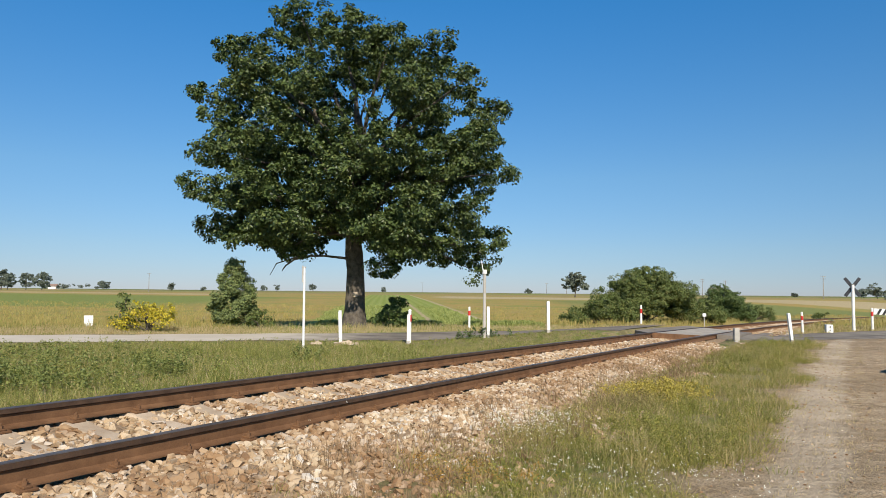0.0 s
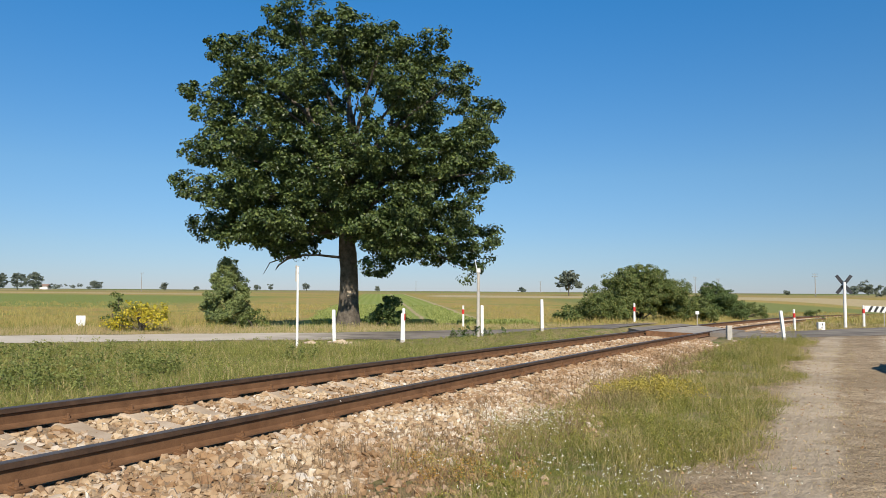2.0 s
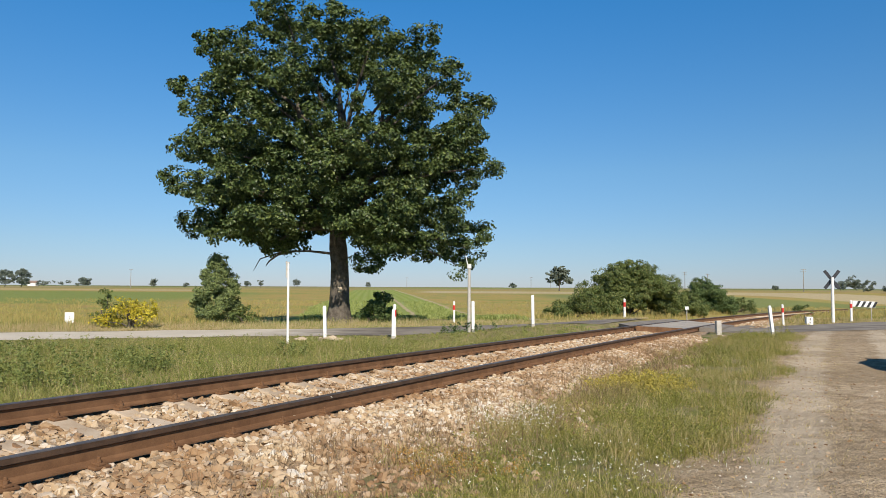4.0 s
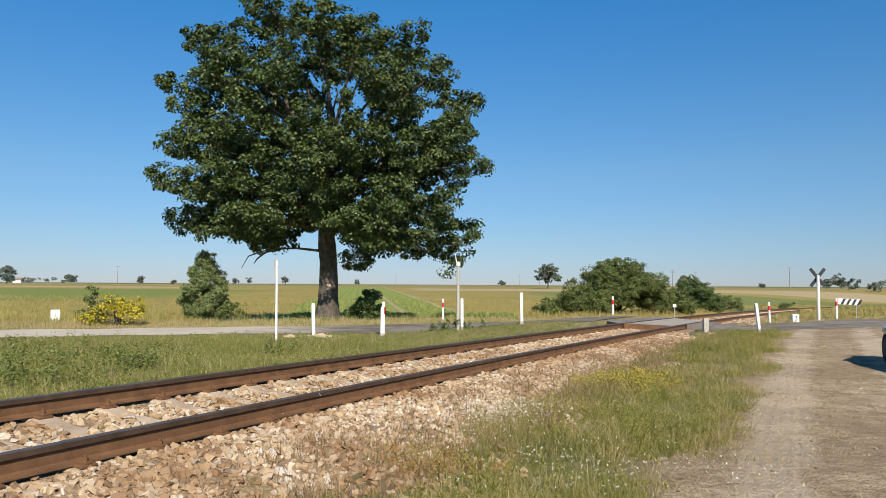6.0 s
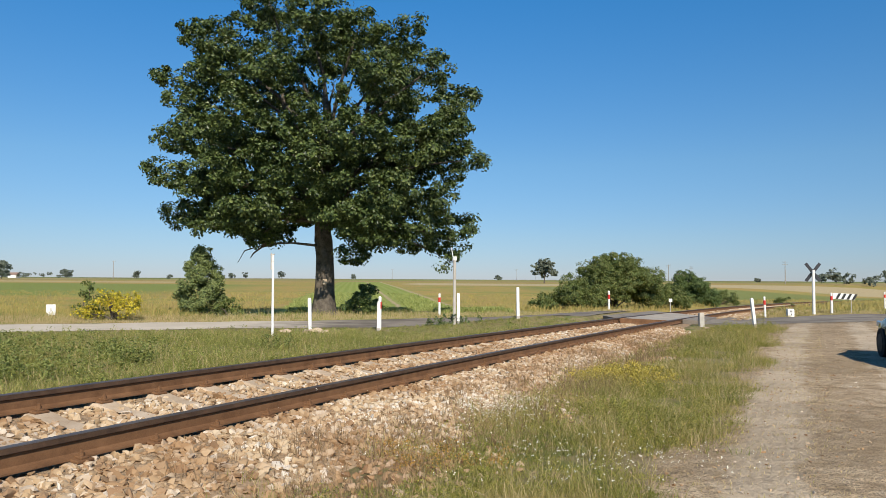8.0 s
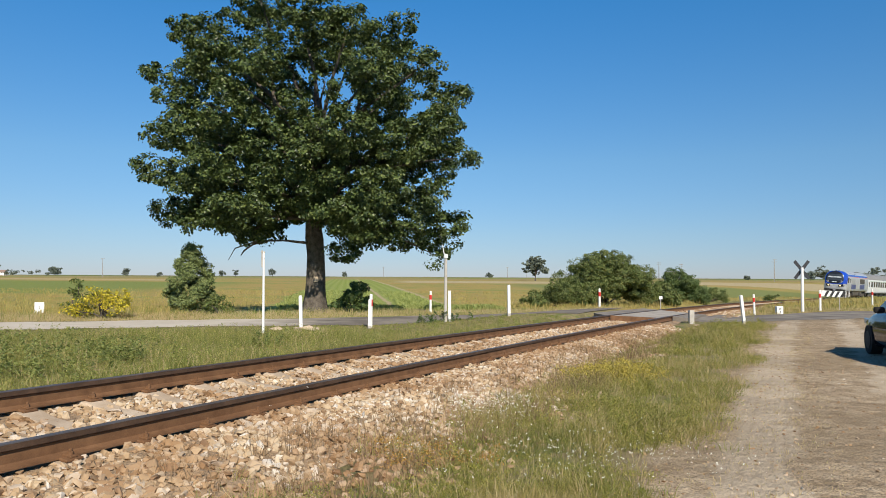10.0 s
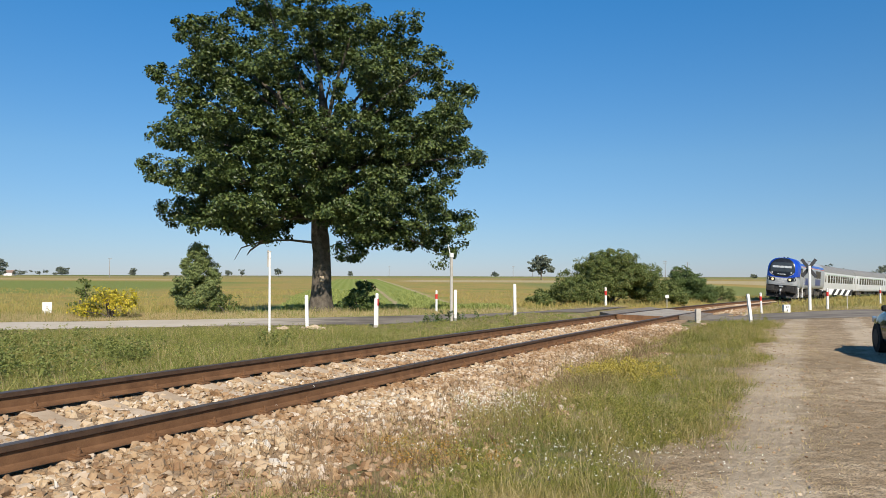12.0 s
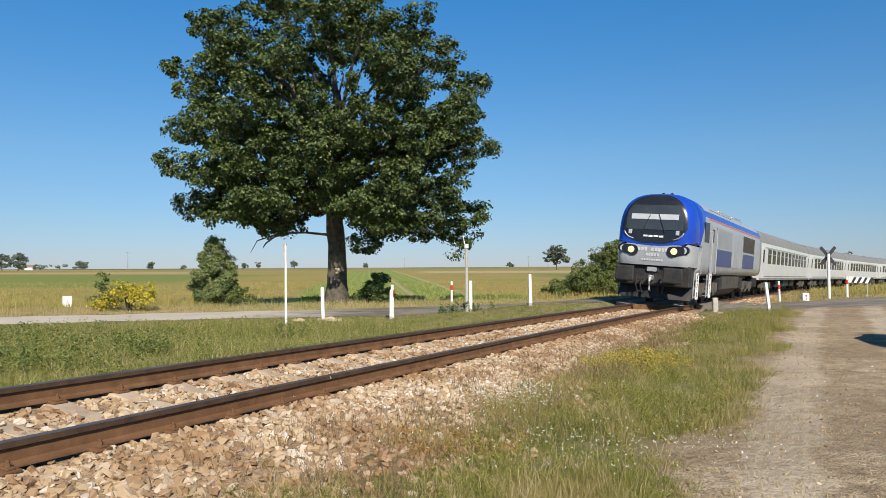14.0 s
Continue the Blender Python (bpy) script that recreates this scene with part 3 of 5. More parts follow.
def far_wood(at, length, h, seed, label):
    x, y = at
    wv = thing("far_wood", Matrix.Translation((x, y, ground_z(x, y) - 0.3)), label, "trees", kind="stuff")
    rnd = random.Random(seed)
    lobes = [((rnd.uniform(-0.5, 0.5) * length, rnd.uniform(-3, 3), rnd.uniform(0.25, 0.8) * h), h * rnd.uniform(0.18, 0.3)) for i in range(int(length * 0.55))]
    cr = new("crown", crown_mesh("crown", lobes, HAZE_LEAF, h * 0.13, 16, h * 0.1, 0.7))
    cr.parent = wv


far_wood((-330, 640), 40, 6.0, 31, "dark belt of trees on the horizon")
far_wood((-440, 660), 40, 5.0, 33, "dark belt of trees on the horizon")
far_wood((166, 235), 42, 6.5, 32, "dark wood beyond the line")

# ---- grasses ----
def blade_arrays(x, y, z, h, w, lean, out):
    n = len(x)
    a, b = RNG.uniform(0, math.tau, n), out + RNG.normal(0, 0.7, n)
    root = np.stack([x, y, z], 1)
    sd = np.stack([np.cos(a), np.sin(a), np.zeros(n)], 1) * (w / 2)[:, None]
    tilt = np.stack([np.cos(b), np.sin(b), np.zeros(n)], 1) * (lean * h)[:, None]
    up = np.zeros((n, 3))
    up[:, 2] = h
    mid = root + up * 0.55 + tilt * 0.35
    tip = root + up * 0.97 + tilt
    v = np.stack([root - sd, root + sd, mid + sd * 0.8, mid - sd * 0.8, tip], 1)
    k = np.arange(n)[:, None] * 5
    return v.reshape(-1, 3), np.concatenate([k + [0, 1, 2], k + [0, 2, 3], k + [3, 2, 4]])


def tufts(n, region, tuft, radius):
    """Root positions gathered into tufts: region() gives n tuft centres."""
    cx, cy = region(n)
    m = len(cx)
    px = np.repeat(cx, tuft) + RNG.normal(0, radius, m * tuft)
    py = np.repeat(cy, tuft) + RNG.normal(0, radius, m * tuft)
    return px, py, np.arctan2(py - np.repeat(cy, tuft), px - np.repeat(cx, tuft))


def along(s0, s1, d0, d1, keep=None):
    def region(n):
        s, d = RNG.uniform(s0, s1, n), RNG.uniform(d0, d1, n)
        if keep:
            ok = np.array([keep(p, q) for p, q in zip(s, d)])
            s, d = s[ok], d[ok]
        th = TH0 - s / RAD
        return CX - (RAD + d) * np.sin(th), CY + (RAD + d) * np.cos(th)
    return region


def rooted(x, y):
    """Ground height, or the ballast's where that is higher."""
    z = ground_of(x, y)
    s, d = np.array([track_coords(p, q) for p, q in zip(x, y)]).T
    bed = GRADE * s + np.interp(d, [a for a, b in BED], [b for a, b in BED]) + CANT * (d + 0.7525)
    return np.where((np.abs(d) < 2.6) & (s < 60), np.maximum(z, bed), z)


def grass(name, xy, h0, h1, w, material, label, lean=0.5, sink=0.02):
    x, y, out = xy
    ok = np.array([abs(road_offset(p, q)) > 1.05 for p, q in zip(x, y)])
    x, y, out = x[ok], y[ok], out[ok]
    n = len(x)
    big = np.array([noise.noise((p * 0.6, q * 0.6, 3.0)) for p, q in zip(x, y)])
    edge = np.array([smooth(1.0, 3.2, abs(road_offset(p, q))) for p, q in zip(x, y)])
    h = RNG.uniform(h0, h1, n) * (1 + 0.45 * big) * (0.3 + 0.7 * edge)
    v, f = blade_arrays(x, y, rooted(x, y) - sink, h, w * RNG.uniform(0.6, 1.3, n), RNG.uniform(0.05, lean, n), out)
    ob = new(name, soup(name, v, f, material))
    return tagged(ob, label, "grass", kind="stuff")


GREEN_BLADE = leafy("fresh_grass_blades", (0.14, 0.16, 0.03), (0.3, 0.295, 0.075), 0.6, 0.35, (0.5, 0.4, 0.17), 0.65)
MEADOW_BLADE = leafy("meadow_blades", (0.125, 0.155, 0.033), (0.275, 0.29, 0.072), 0.6, 0.35, (0.52, 0.45, 0.18), 0.4)
STRAW_BLADE = leafy("dry_straw_blades", (0.38, 0.29, 0.15), (0.57, 0.46, 0.27), 0.7, 0.3, (0.35, 0.32, 0.12))
BROWN_BLADE = leafy("brown_seed_stems", (0.14, 0.09, 0.05), (0.3, 0.21, 0.12), 0.8, 0.2)
WEED_LEAF = leafy("weed_leaves", (0.11, 0.145, 0.038), (0.24, 0.27, 0.08), 0.55, 0.3)


def verge_keep(s, d):
    """Thick towards the yard, thin on the stones, with bare spots."""
    k = max(0.0, min(1.0, (-1.75 - d) / 1.3))
    k *= smooth(-5.1, -4.3, d + 0.9 * noise.noise((s * 0.45, 2.0, 5.0)) + 0.4 * noise.noise((s * 1.6, d, 7.0)))
    return RNG.random() < k * (0.62 + 1.7 * noise.noise((s * 0.7, d * 0.9, 1.0)))


grass("verge_grass", tufts(11000, along(-9.5, 17.5, -5.1, -1.8, verge_keep), 18, 0.055), 0.03, 0.17, 0.0048, GREEN_BLADE, "uneven green verge grass going dry", 1.2)
grass("verge_grass", tufts(4200, along(-8.5, 1.5, -4.7, -2.3, verge_keep), 17, 0.06), 0.03, 0.15, 0.0042, GREEN_BLADE, "thick green verge grass in the foreground", 1.1)
grass("tall_verge_grass", tufts(900, along(3, 19, -4.6, -2.3, verge_keep), 16, 0.07), 0.12, 0.32, 0.007, GREEN_BLADE, "taller green verge grass near the crossing", 0.9)
grass("dry_verge_grass", tufts(4200, along(-9.5, 18, -4.9, -1.7, verge_keep), 10, 0.06), 0.06, 0.26, 0.0045, STRAW_BLADE, "dry straw-coloured grass on the verge", 1.0)
grass("seed_stems", tufts(750, along(-6.5, 14, -3.1, -1.5), 12, 0.06), 0.08, 0.3, 0.0045, BROWN_BLADE, "brown seeding stems on the edge of the ballast", 0.8)
grass("yard_edge_grass", tufts(1500, along(-6, 18, -6.0, -4.2), 10, 0.06), 0.015, 0.06, 0.006, STRAW_BLADE, "sparse short grass at the edge of the dirt")


def meadow(n):
    s, d = RNG.uniform(-14, 14.5, n), 1.3 + 18 * RNG.random(n) ** 1.3
    th = TH0 - s / RAD
    x, y = CX - (RAD + d) * np.sin(th), CY + (RAD + d) * np.cos(th)
    ok = np.array([road_offset(p, q) < -1.05 for p, q in zip(x, y)])
    return x[ok], y[ok]


grass("meadow_grass", tufts(21000, meadow, 14, 0.1), 0.07, 0.26, 0.0065, MEADOW_BLADE, "lush green meadow grass between the line and the lane", 1.0)
grass("meadow_straw", tufts(2200, meadow, 7, 0.08), 0.14, 0.36, 0.006, STRAW_BLADE, "dry stems among the meadow grass", 0.5)


def scattered_weeds(name, xy, k, spread, height, size, material, label):
    """Low leafy plants, each a loose heap of k small leaves, in drifts of differing height."""
    x, y = xy
    z = rooted(x, y)
    n = len(x)
    drift = np.array([noise.noise((p * 0.45, q * 0.45, 8.0)) for p, q in zip(x, y)])
    edge = np.array([smooth(1.0, 2.4, abs(road_offset(p, q))) for p, q in zip(x, y)])
    a, q = RNG.uniform(0, math.tau, (n, k)), RNG.uniform(0.03, 1, (n, k))
    r = spread * RNG.uniform(0.5, 1.4, (n, 1)) * RNG.uniform(0.2, 1, (n, k)) * (1.15 - 0.6 * q)
    hh = (height * RNG.uniform(0.4, 1.2, n) * (1 + 1.3 * drift) * (0.35 + 0.65 * edge)).clip(0.03)[:, None]
    P = np.stack([x[:, None] + np.cos(a) * r, y[:, None] + np.sin(a) * r, z[:, None] + q * hh], 2).reshape(-1, 3)
    O = np.stack([np.cos(a) * 0.7, np.sin(a) * 0.7, np.ones_like(a)], 2).reshape(-1, 3)
    v, f = leaf_arrays(P, O, size)
    ob = new(name, soup(name, v, f, material))
    return tagged(ob, label, "weeds", kind="stuff")


scattered_weeds("meadow_weeds", meadow(3000), 30, 0.11, 0.22, 0.028, leafy("meadow_weed_leaves", (0.15, 0.185, 0.04), (0.31, 0.34, 0.09), 0.6, 0.32, (0.48, 0.44, 0.15)), "mixed leafy green weeds filling the meadow")


def beyond(x0, x1, w):
    def region(n):
        x = RNG.uniform(x0, x1, n)
        y = np.array([road_mid(a) + road_half(a) * 1.08 for a in x]) + w * RNG.random(n) ** 1.4
        sd = [track_coords(a, b)[1] for a, b in zip(x, y)]
        ok = np.array([abs(q) > 2.4 for q in sd])
        return x[ok], y[ok]
    return region


grass("roadside_grass", tufts(7500, beyond(-24, 34, 3.2), 14, 0.12), 0.14, 0.42, 0.009, STRAW_BLADE, "tall dry straw grass along the far side of the lane", 0.35)
grass("roadside_green", tufts(2600, beyond(-24, 34, 4.5), 8, 0.1), 0.15, 0.5, 0.016, MEADOW_BLADE, "green grass along the far side of the lane", 0.4)


def field_at(x0, x1, y0, y1):
    def region(n):
        y = y0 + (y1 - y0) * RNG.random(n) ** 1.6
        x = RNG.uniform(x0, x1, n) * y / y1
        sd = [track_coords(a, b)[1] for a, b in zip(x, y)]
        ok = np.array([abs(q) > 3 for q in sd]) & (np.array([road_offset(a, b) for a, b in zip(x, y)]) > 1.3)
        return x[ok], y[ok]
    return region


def dry_field(n):
    x, y = field_at(-75, 78, 30, 105)(n)
    u = 0.995 * x + 0.08 * y
    ok = (u < -6.5) | (u > 9.8)
    return x[ok], y[ok]


def beet_field(n):
    x, y = field_at(-18, 22, 35, 105)(n)
    u = np.round((0.995 * x + 0.08 * y) / 0.68) * 0.68
    x = (u - 0.08 * y) / 0.995
    ok = (u > -6.2) & (u < 8.3) & ((u < 3.3) | (u > 4.4)) & (y > 37)
    return x[ok], y[ok]


grass("stubble_weeds", tufts(9000, dry_field, 8, 0.16), 0.15, 0.42, 0.03, leafy("field_weeds", (0.28, 0.235, 0.075), (0.46, 0.37, 0.14), 0.8, 0.25, (0.24, 0.27, 0.07)), "dry weeds of an unmown field", 0.5)
grass("beet_leaves", tufts(7000, beet_field, 7, 0.12), 0.16, 0.3, 0.09, leafy("beet_leaf", (0.2, 0.245, 0.06), (0.35, 0.38, 0.13), 0.6, 0.28), "rows of bright green beet leaves", 0.8)


def weed_patch(name, at, spread, n, h, leaf, size, label):
    """A patch of leafy stalks."""
    P, O = [], []
    for i in range(n):
        x, y = at[0] + RNG.normal(0, spread[0]), at[1] + RNG.normal(0, spread[1])
        z = ground_z(x, y)
        hh = h * RNG.uniform(0.6, 1.15)
        k = 44
        q = RNG.uniform(0.05, 1, k)
        a = RNG.uniform(0, math.tau, k)
        r = (0.15 * (1.1 - q) + 0.03) * RNG.uniform(0.3, 1, k)
        P.append(np.stack([x + np.cos(a) * r, y + np.sin(a) * r, z + q * hh], 1))
        O.append(np.stack([np.cos(a) * 0.5, np.sin(a) * 0.5, np.ones(k)], 1))
    v, f = leaf_arrays(np.concatenate(P), np.concatenate(O), size)
    ob = new(name, soup(name, v, f, leaf))
    return tagged(ob, label, "weeds", kind="stuff")


for at, sp, n, h in (((-8.7, 11.2), (0.5, 0.35), 60, 0.6), ((-9.6, 13.2), (0.7, 0.6), 60, 0.6), ((-7.9, 10.6), (0.4, 0.3), 40, 0.5), ((-6.9, 11.9), (0.7, 0.45), 60, 0.55), ((-8.3, 12.4), (0.7, 0.5), 55, 0.6), ((-5.35, 13.9), (0.32, 0.25), 30, 0.55), ((-7.6, 15.4), (1.0, 0.5), 40, 0.4), ((-3.3, 17.2), (0.25, 0.2), 14, 0.45), ((-10.6, 17.8), (1.2, 0.6), 40, 0.4)):
    weed_patch("tall_weeds", at, sp, n, h, WEED_LEAF, 0.05, "tall leafy green weeds in the meadow")
weed_patch("post_weeds", (1.25, 24.6), (0.35, 0.2), 14, 0.36, DARK_LEAF, 0.07, "dark weeds round the foot of a post")
weed_patch("golden_weeds", (3.35, 11.3), (0.35, 0.5), 130, 0.26, leafy("goldenrod_leaves", (0.33, 0.27, 0.045), (0.52, 0.42, 0.09), 0.7, 0.3), 0.028, "yellowed weeds on the verge")
weed_patch("rusty_weeds", (0.15, 6.35), (0.35, 0.25), 34, 0.14, leafy("rust_leaves", (0.3, 0.16, 0.03), (0.45, 0.27, 0.07), 0.7, 0.2), 0.018, "rust-coloured weeds on the verge")
weed_patch("red_weed", (-1.35, 5.55), (0.06, 0.05), 5, 0.14, leafy("red_leaves", (0.22, 0.03, 0.02), (0.35, 0.07, 0.04), 0.7, 0.2), 0.035, "small reddish weed between the stones")


def flower_heads(at, sp, n):
    x, y = RNG.normal(at[0], sp[0], n), RNG.normal(at[1], sp[1], n)
    z = rooted(x, y) + RNG.uniform(0.08, 0.26, n)
    P = np.repeat(np.stack([x, y, z], 1), 3, 0) + RNG.normal(0, 0.006, (n * 3, 3))
    v, f = leaf_arrays(P, np.tile((0.3, -0.3, 1.0), (n * 3, 1)), 0.0125)
    ob = new("white_flowers", soup("white_flowers", v, f, leafy("white_petals", (0.68, 0.68, 0.62), (0.82, 0.82, 0.78), 0.7, 0.3)))
    tagged(ob, "scatter of tiny white daisies on the verge", "flowers", kind="stuff")


for at, sp, n in (((0.95, 8.3), (0.33, 0.36), 520), ((1.5, 5.7), (0.7, 0.4), 200), ((0.3, 6.6), (0.8, 0.7), 60)):
    flower_heads(at, sp, n)


VERGE_WEED = leafy("verge_weed_leaves", (0.15, 0.165, 0.03), (0.3, 0.3, 0.065), 0.6, 0.3, (0.46, 0.37, 0.09), 0.6)
scattered_weeds("verge_weeds", along(-9.5, 17.5, -5.0, -2.0, verge_keep)(6500), 24, 0.09, 0.13, 0.019, VERGE_WEED, "low broad-leaved weeds among the verge grass")
scattered_weeds("verge_weeds", along(-8.5, 2.5, -4.6, -2.4, verge_keep)(3200), 26, 0.08, 0.15, 0.016, VERGE_WEED, "fine-leaved weeds among the foreground grass")
scattered_weeds("tall_verge_weeds", along(5.5, 18.5, -4.5, -2.4, verge_keep)(420), 60, 0.14, 0.3, 0.028, VERGE_WEED, "taller bushy weeds towards the crossing")


# ---- sleepers and stones of the line ----
SLEEPER_STEP, SLEEPER_FROM = 0.68, -11.26


def build_sleeper():
    bm = bmesh.new()
    ring = [(-0.15, -0.36), (-0.15, -0.25), (-0.11, -0.178), (0.11, -0.178), (0.15, -0.25), (0.15, -0.36)]
    loft(bm, [[(a * w, d, z - dz) for a, z in ring] for d, w, dz in ((-1.3, 0.95, 0.07), (-0.96, 0.95, 0.045), (-0.9, 0.95, 0.0), (-0.6, 0.95, 0.0), (-0.35, 0.85, 0.03), (0.35, 0.85, 0.03), (0.6, 0.95, 0.0), (0.9, 0.95, 0.0), (0.96, 0.95, 0.045), (1.3, 0.95, 0.07))])
    sl = new("sleeper", mesh_of("sleeper", bm, CONCRETE))
    tagged(sl, "worn concrete sleeper carrying two rusty rails", "sleeper", "sleepers of the line")
    bm = bmesh.new()
    box(bm, (0.14, 0.12, 0.022), (0, 0, -0.166), 0.006)
    rod(bm, (0, 0.0, -0.16), (0, 0.0, -0.095), 0.013, 0.013, 8)
    rod(bm, (0, 0.0, -0.145), (0, 0.0, -0.115), 0.026, 0.024, 6)
    box(bm, (0.06, 0.09, 0.018), (0, 0.0, -0.147), 0.005)
    me = mesh_of("rail_clip", bm, RUST)
    for rail_d in (-0.7525, 0.7525):
        for side in (-0.105, 0.105):
            piece("rail_clip", me, sl, Matrix.Translation((0, rail_d + side, 0.0)))
    return sl


def sleeper_pose(s):
    return Matrix.Translation(at_track(s, 0, 0)) @ Matrix.Rotation(on_track(s)[2], 4, "Z") @ Matrix.Rotation(math.atan(-GRADE), 4, "Y") @ Matrix.Rotation(math.atan(CANT), 4, "X")


sleeper = build_sleeper()
sleeper.matrix_basis = sleeper_pose(SLEEPER_FROM)
for i in range(1, 225):
    s = SLEEPER_FROM + i * SLEEPER_STEP
    if not 16.0 < s < 25.8:
        copy_thing(sleeper, sleeper_pose(s))



def stone_material(name, island):
    """Mixed quarry stone: ochre, tan, brown and chalky pieces, stained in patches along the line."""
    m, t, b = mat(name, 0.88, 0, 0.2)
    p = coords(t)
    broad, grain = noise_of(t, p, 0.9, 4), noise_of(t, p, 55.0, 3)
    r = rand_of(t, island)
    col = ramp(t, r, (0.0, (0.3, 0.19, 0.11)), (0.22, (0.42, 0.3, 0.175)), (0.5, (0.51, 0.39, 0.25)), (0.76, (0.56, 0.46, 0.33)), (1.0, (0.7, 0.65, 0.57)))
    stain = ramp(t, broad, (0.42, (0.62, 0.5, 0.4)), (0.58, (1.0, 1.0, 1.0)))
    col = mix(t, 1.0, col, stain, "MULTIPLY")
    col = mix(t, calc(t, "MULTIPLY", grain, 0.4), col, (0.3, 0.22, 0.14))
    t.links.new(col, b.inputs["Base Color"])
    bump(t, b, grain, 0.5, 0.006)
    return m


STONE, PALE_STONE = stone_material("crushed_ballast_stone", True), stone_material("loose_ballast_stone", False)


def stone_shape(seed):
    r = np.random.default_rng(seed)
    bm = bmesh.new()
    for p in unit(r.normal(0, 1, (11, 3))) * r.uniform(0.8, 1.1, (11, 1)):
        bm.verts.new((p[0], p[1] * 0.8, p[2] * 0.66))
    hull = bmesh.ops.convex_hull(bm, input=bm.verts)
    bmesh.ops.delete(bm, geom=[g for g in hull["geom_interior"] if isinstance(g, bmesh.types.BMVert)], context="VERTS")
    bmesh.ops.triangulate(bm, faces=bm.faces)
    bm.verts.index_update()
    v = np.array([q.co[:] for q in bm.verts])
    f = np.array([[q.index for q in fc.verts] for fc in bm.faces])
    bm.free()
    return v, f


SHAPES = [stone_shape(40 + i) for i in range(10)]


def bed_top(d):
    return np.interp(d, [a for a, z in BED], [z for a, z in BED])


def stones(n, s0, s1, d0, d1, size, keep=None):
    s, d = RNG.uniform(s0, s1, n), RNG.uniform(d0, d1, n)
    ph = (s - SLEEPER_FROM) / SLEEPER_STEP
    on_sleeper = (np.abs(ph - np.round(ph)) * SLEEPER_STEP < 0.13) & (np.abs(d) < 0.64) & (RNG.random(n) > 0.22)
    on_rail = np.abs(np.abs(d) - 0.7525) < 0.085
    deck = (s > 17.4 - 1.33 * d) & (s < 26) & (d > -1.5)
    ok = ~on_sleeper & ~on_rail & ~deck
    if keep is not None:
        ok &= RNG.random(n) < keep(s, d)
    s, d = s[ok], d[ok]
    th = TH0 - s / RAD
    x, y = CX - (RAD + d) * np.sin(th), CY + (RAD + d) * np.cos(th)
    z = np.maximum(GRADE * s + bed_top(d) + CANT * (d + 0.7525), np.where(np.abs(d) > 2.2, ground_of(x, y), -9))
    sz = size * (0.4 + 1.0 * RNG.random(len(s)) ** 1.3) * (0.85 + 0.3 * RNG.random(len(s)))
    return np.stack([x, y, z + sz * 0.2], 1), sz


def random_turns(n):
    q = unit(RNG.normal(0, 1, (n, 4)))
    w, x, y, z = q.T
    return np.stack([1 - 2 * (y * y + z * z), 2 * (x * y - w * z), 2 * (x * z + w * y), 2 * (x * y + w * z), 1 - 2 * (x * x + z * z), 2 * (y * z - w * x),
                     2 * (x * z - w * y), 2 * (y * z + w * x), 1 - 2 * (x * x + y * y)], 1).reshape(-1, 3, 3)


def stone_heap(name, pos, sz, label):
    V, F, off = [], [], 0
    pick = RNG.integers(0, len(SHAPES), len(pos))
    for k, (v, f) in enumerate(SHAPES):
        m = pick == k
        t = random_turns(int(m.sum()))
        t[:, 2] *= 0.8
        w = np.einsum("nij,vj->nvi", t, v) * sz[m][:, None, None] + pos[m][:, None]
        V.append(w.reshape(-1, 3))
        F.append((f[None] + (np.arange(len(w)) * len(v))[:, None, None] + off).reshape(-1, 3))
        off += len(w) * len(v)
    ob = new(name, soup(name, np.concatenate(V), np.concatenate(F), STONE))
    tagged(ob, label, "stones", kind="stuff")
    return ob


def shoulder(s, d):
    k = np.where(d < -1.75, np.clip((3.6 + d) / 1.7, 0, 1) ** 1.3, 1.0)
    return np.where(d > 1.2, np.clip((1.7 - d) / 0.6, 0, 1), k)


near_pos = [stones(23500, -9.5, -1.0, -3.6, 2.3, 0.046, shoulder), stones(22000, -1.0, 8.0, -3.5, 2.2, 0.047, shoulder), stones(14000, 8.0, 17.6, -3.3, 2.1, 0.055, shoulder), stones(4500, 25, 48, -2.8, 2.0, 0.08, shoulder)]
pos, sz = np.concatenate([a for a, b in near_pos]), np.concatenate([b for a, b in near_pos])
loose = (np.hypot(pos[:, 0] + 1.1, pos[:, 1] - 6.0) < 1.5)
chosen = np.flatnonzero(loose)[:280]
rest = np.ones(len(pos), bool)
rest[chosen] = False
ballast = stone_heap("track_ballast", pos[rest], sz[rest], "pale pinkish-brown crushed stone between and beside the rails")
shape_meshes = [soup("stone", v, f, PALE_STONE) for v, f in SHAPES]
for k, i in enumerate(chosen):
    piece("stone", shape_meshes[k % len(shape_meshes)], ballast_bed, Matrix.Translation(pos[i]) @ Euler(RNG.uniform(0, 6, 3)).to_matrix().to_4x4() @ Matrix.Scale(float(sz[i]), 4))

# pebbles trodden into the yard
n = 9000
px, py = RNG.uniform(1.5, 19, n), 4 + 24 * RNG.random(n) ** 1.3
ok = np.array([track_coords(a, b)[1] < -4.2 for a, b in zip(px, py)])
px, py = px[ok], py[ok]
pos = np.stack([px, py, ground_of(px, py) + 0.004], 1)
yard_stones = stone_heap("yard_pebbles", pos, 0.014 * RNG.uniform(0.5, 1.8, len(px)), "small pebbles trodden into the dirt yard")

# ---- the level crossing deck ----
DECK = mottled("pale_concrete_deck", (0.27, 0.24, 0.205), (0.38, 0.345, 0.29), 1.2, 0.85, 0, 40, 0.35, 0.006, vary=0.12)


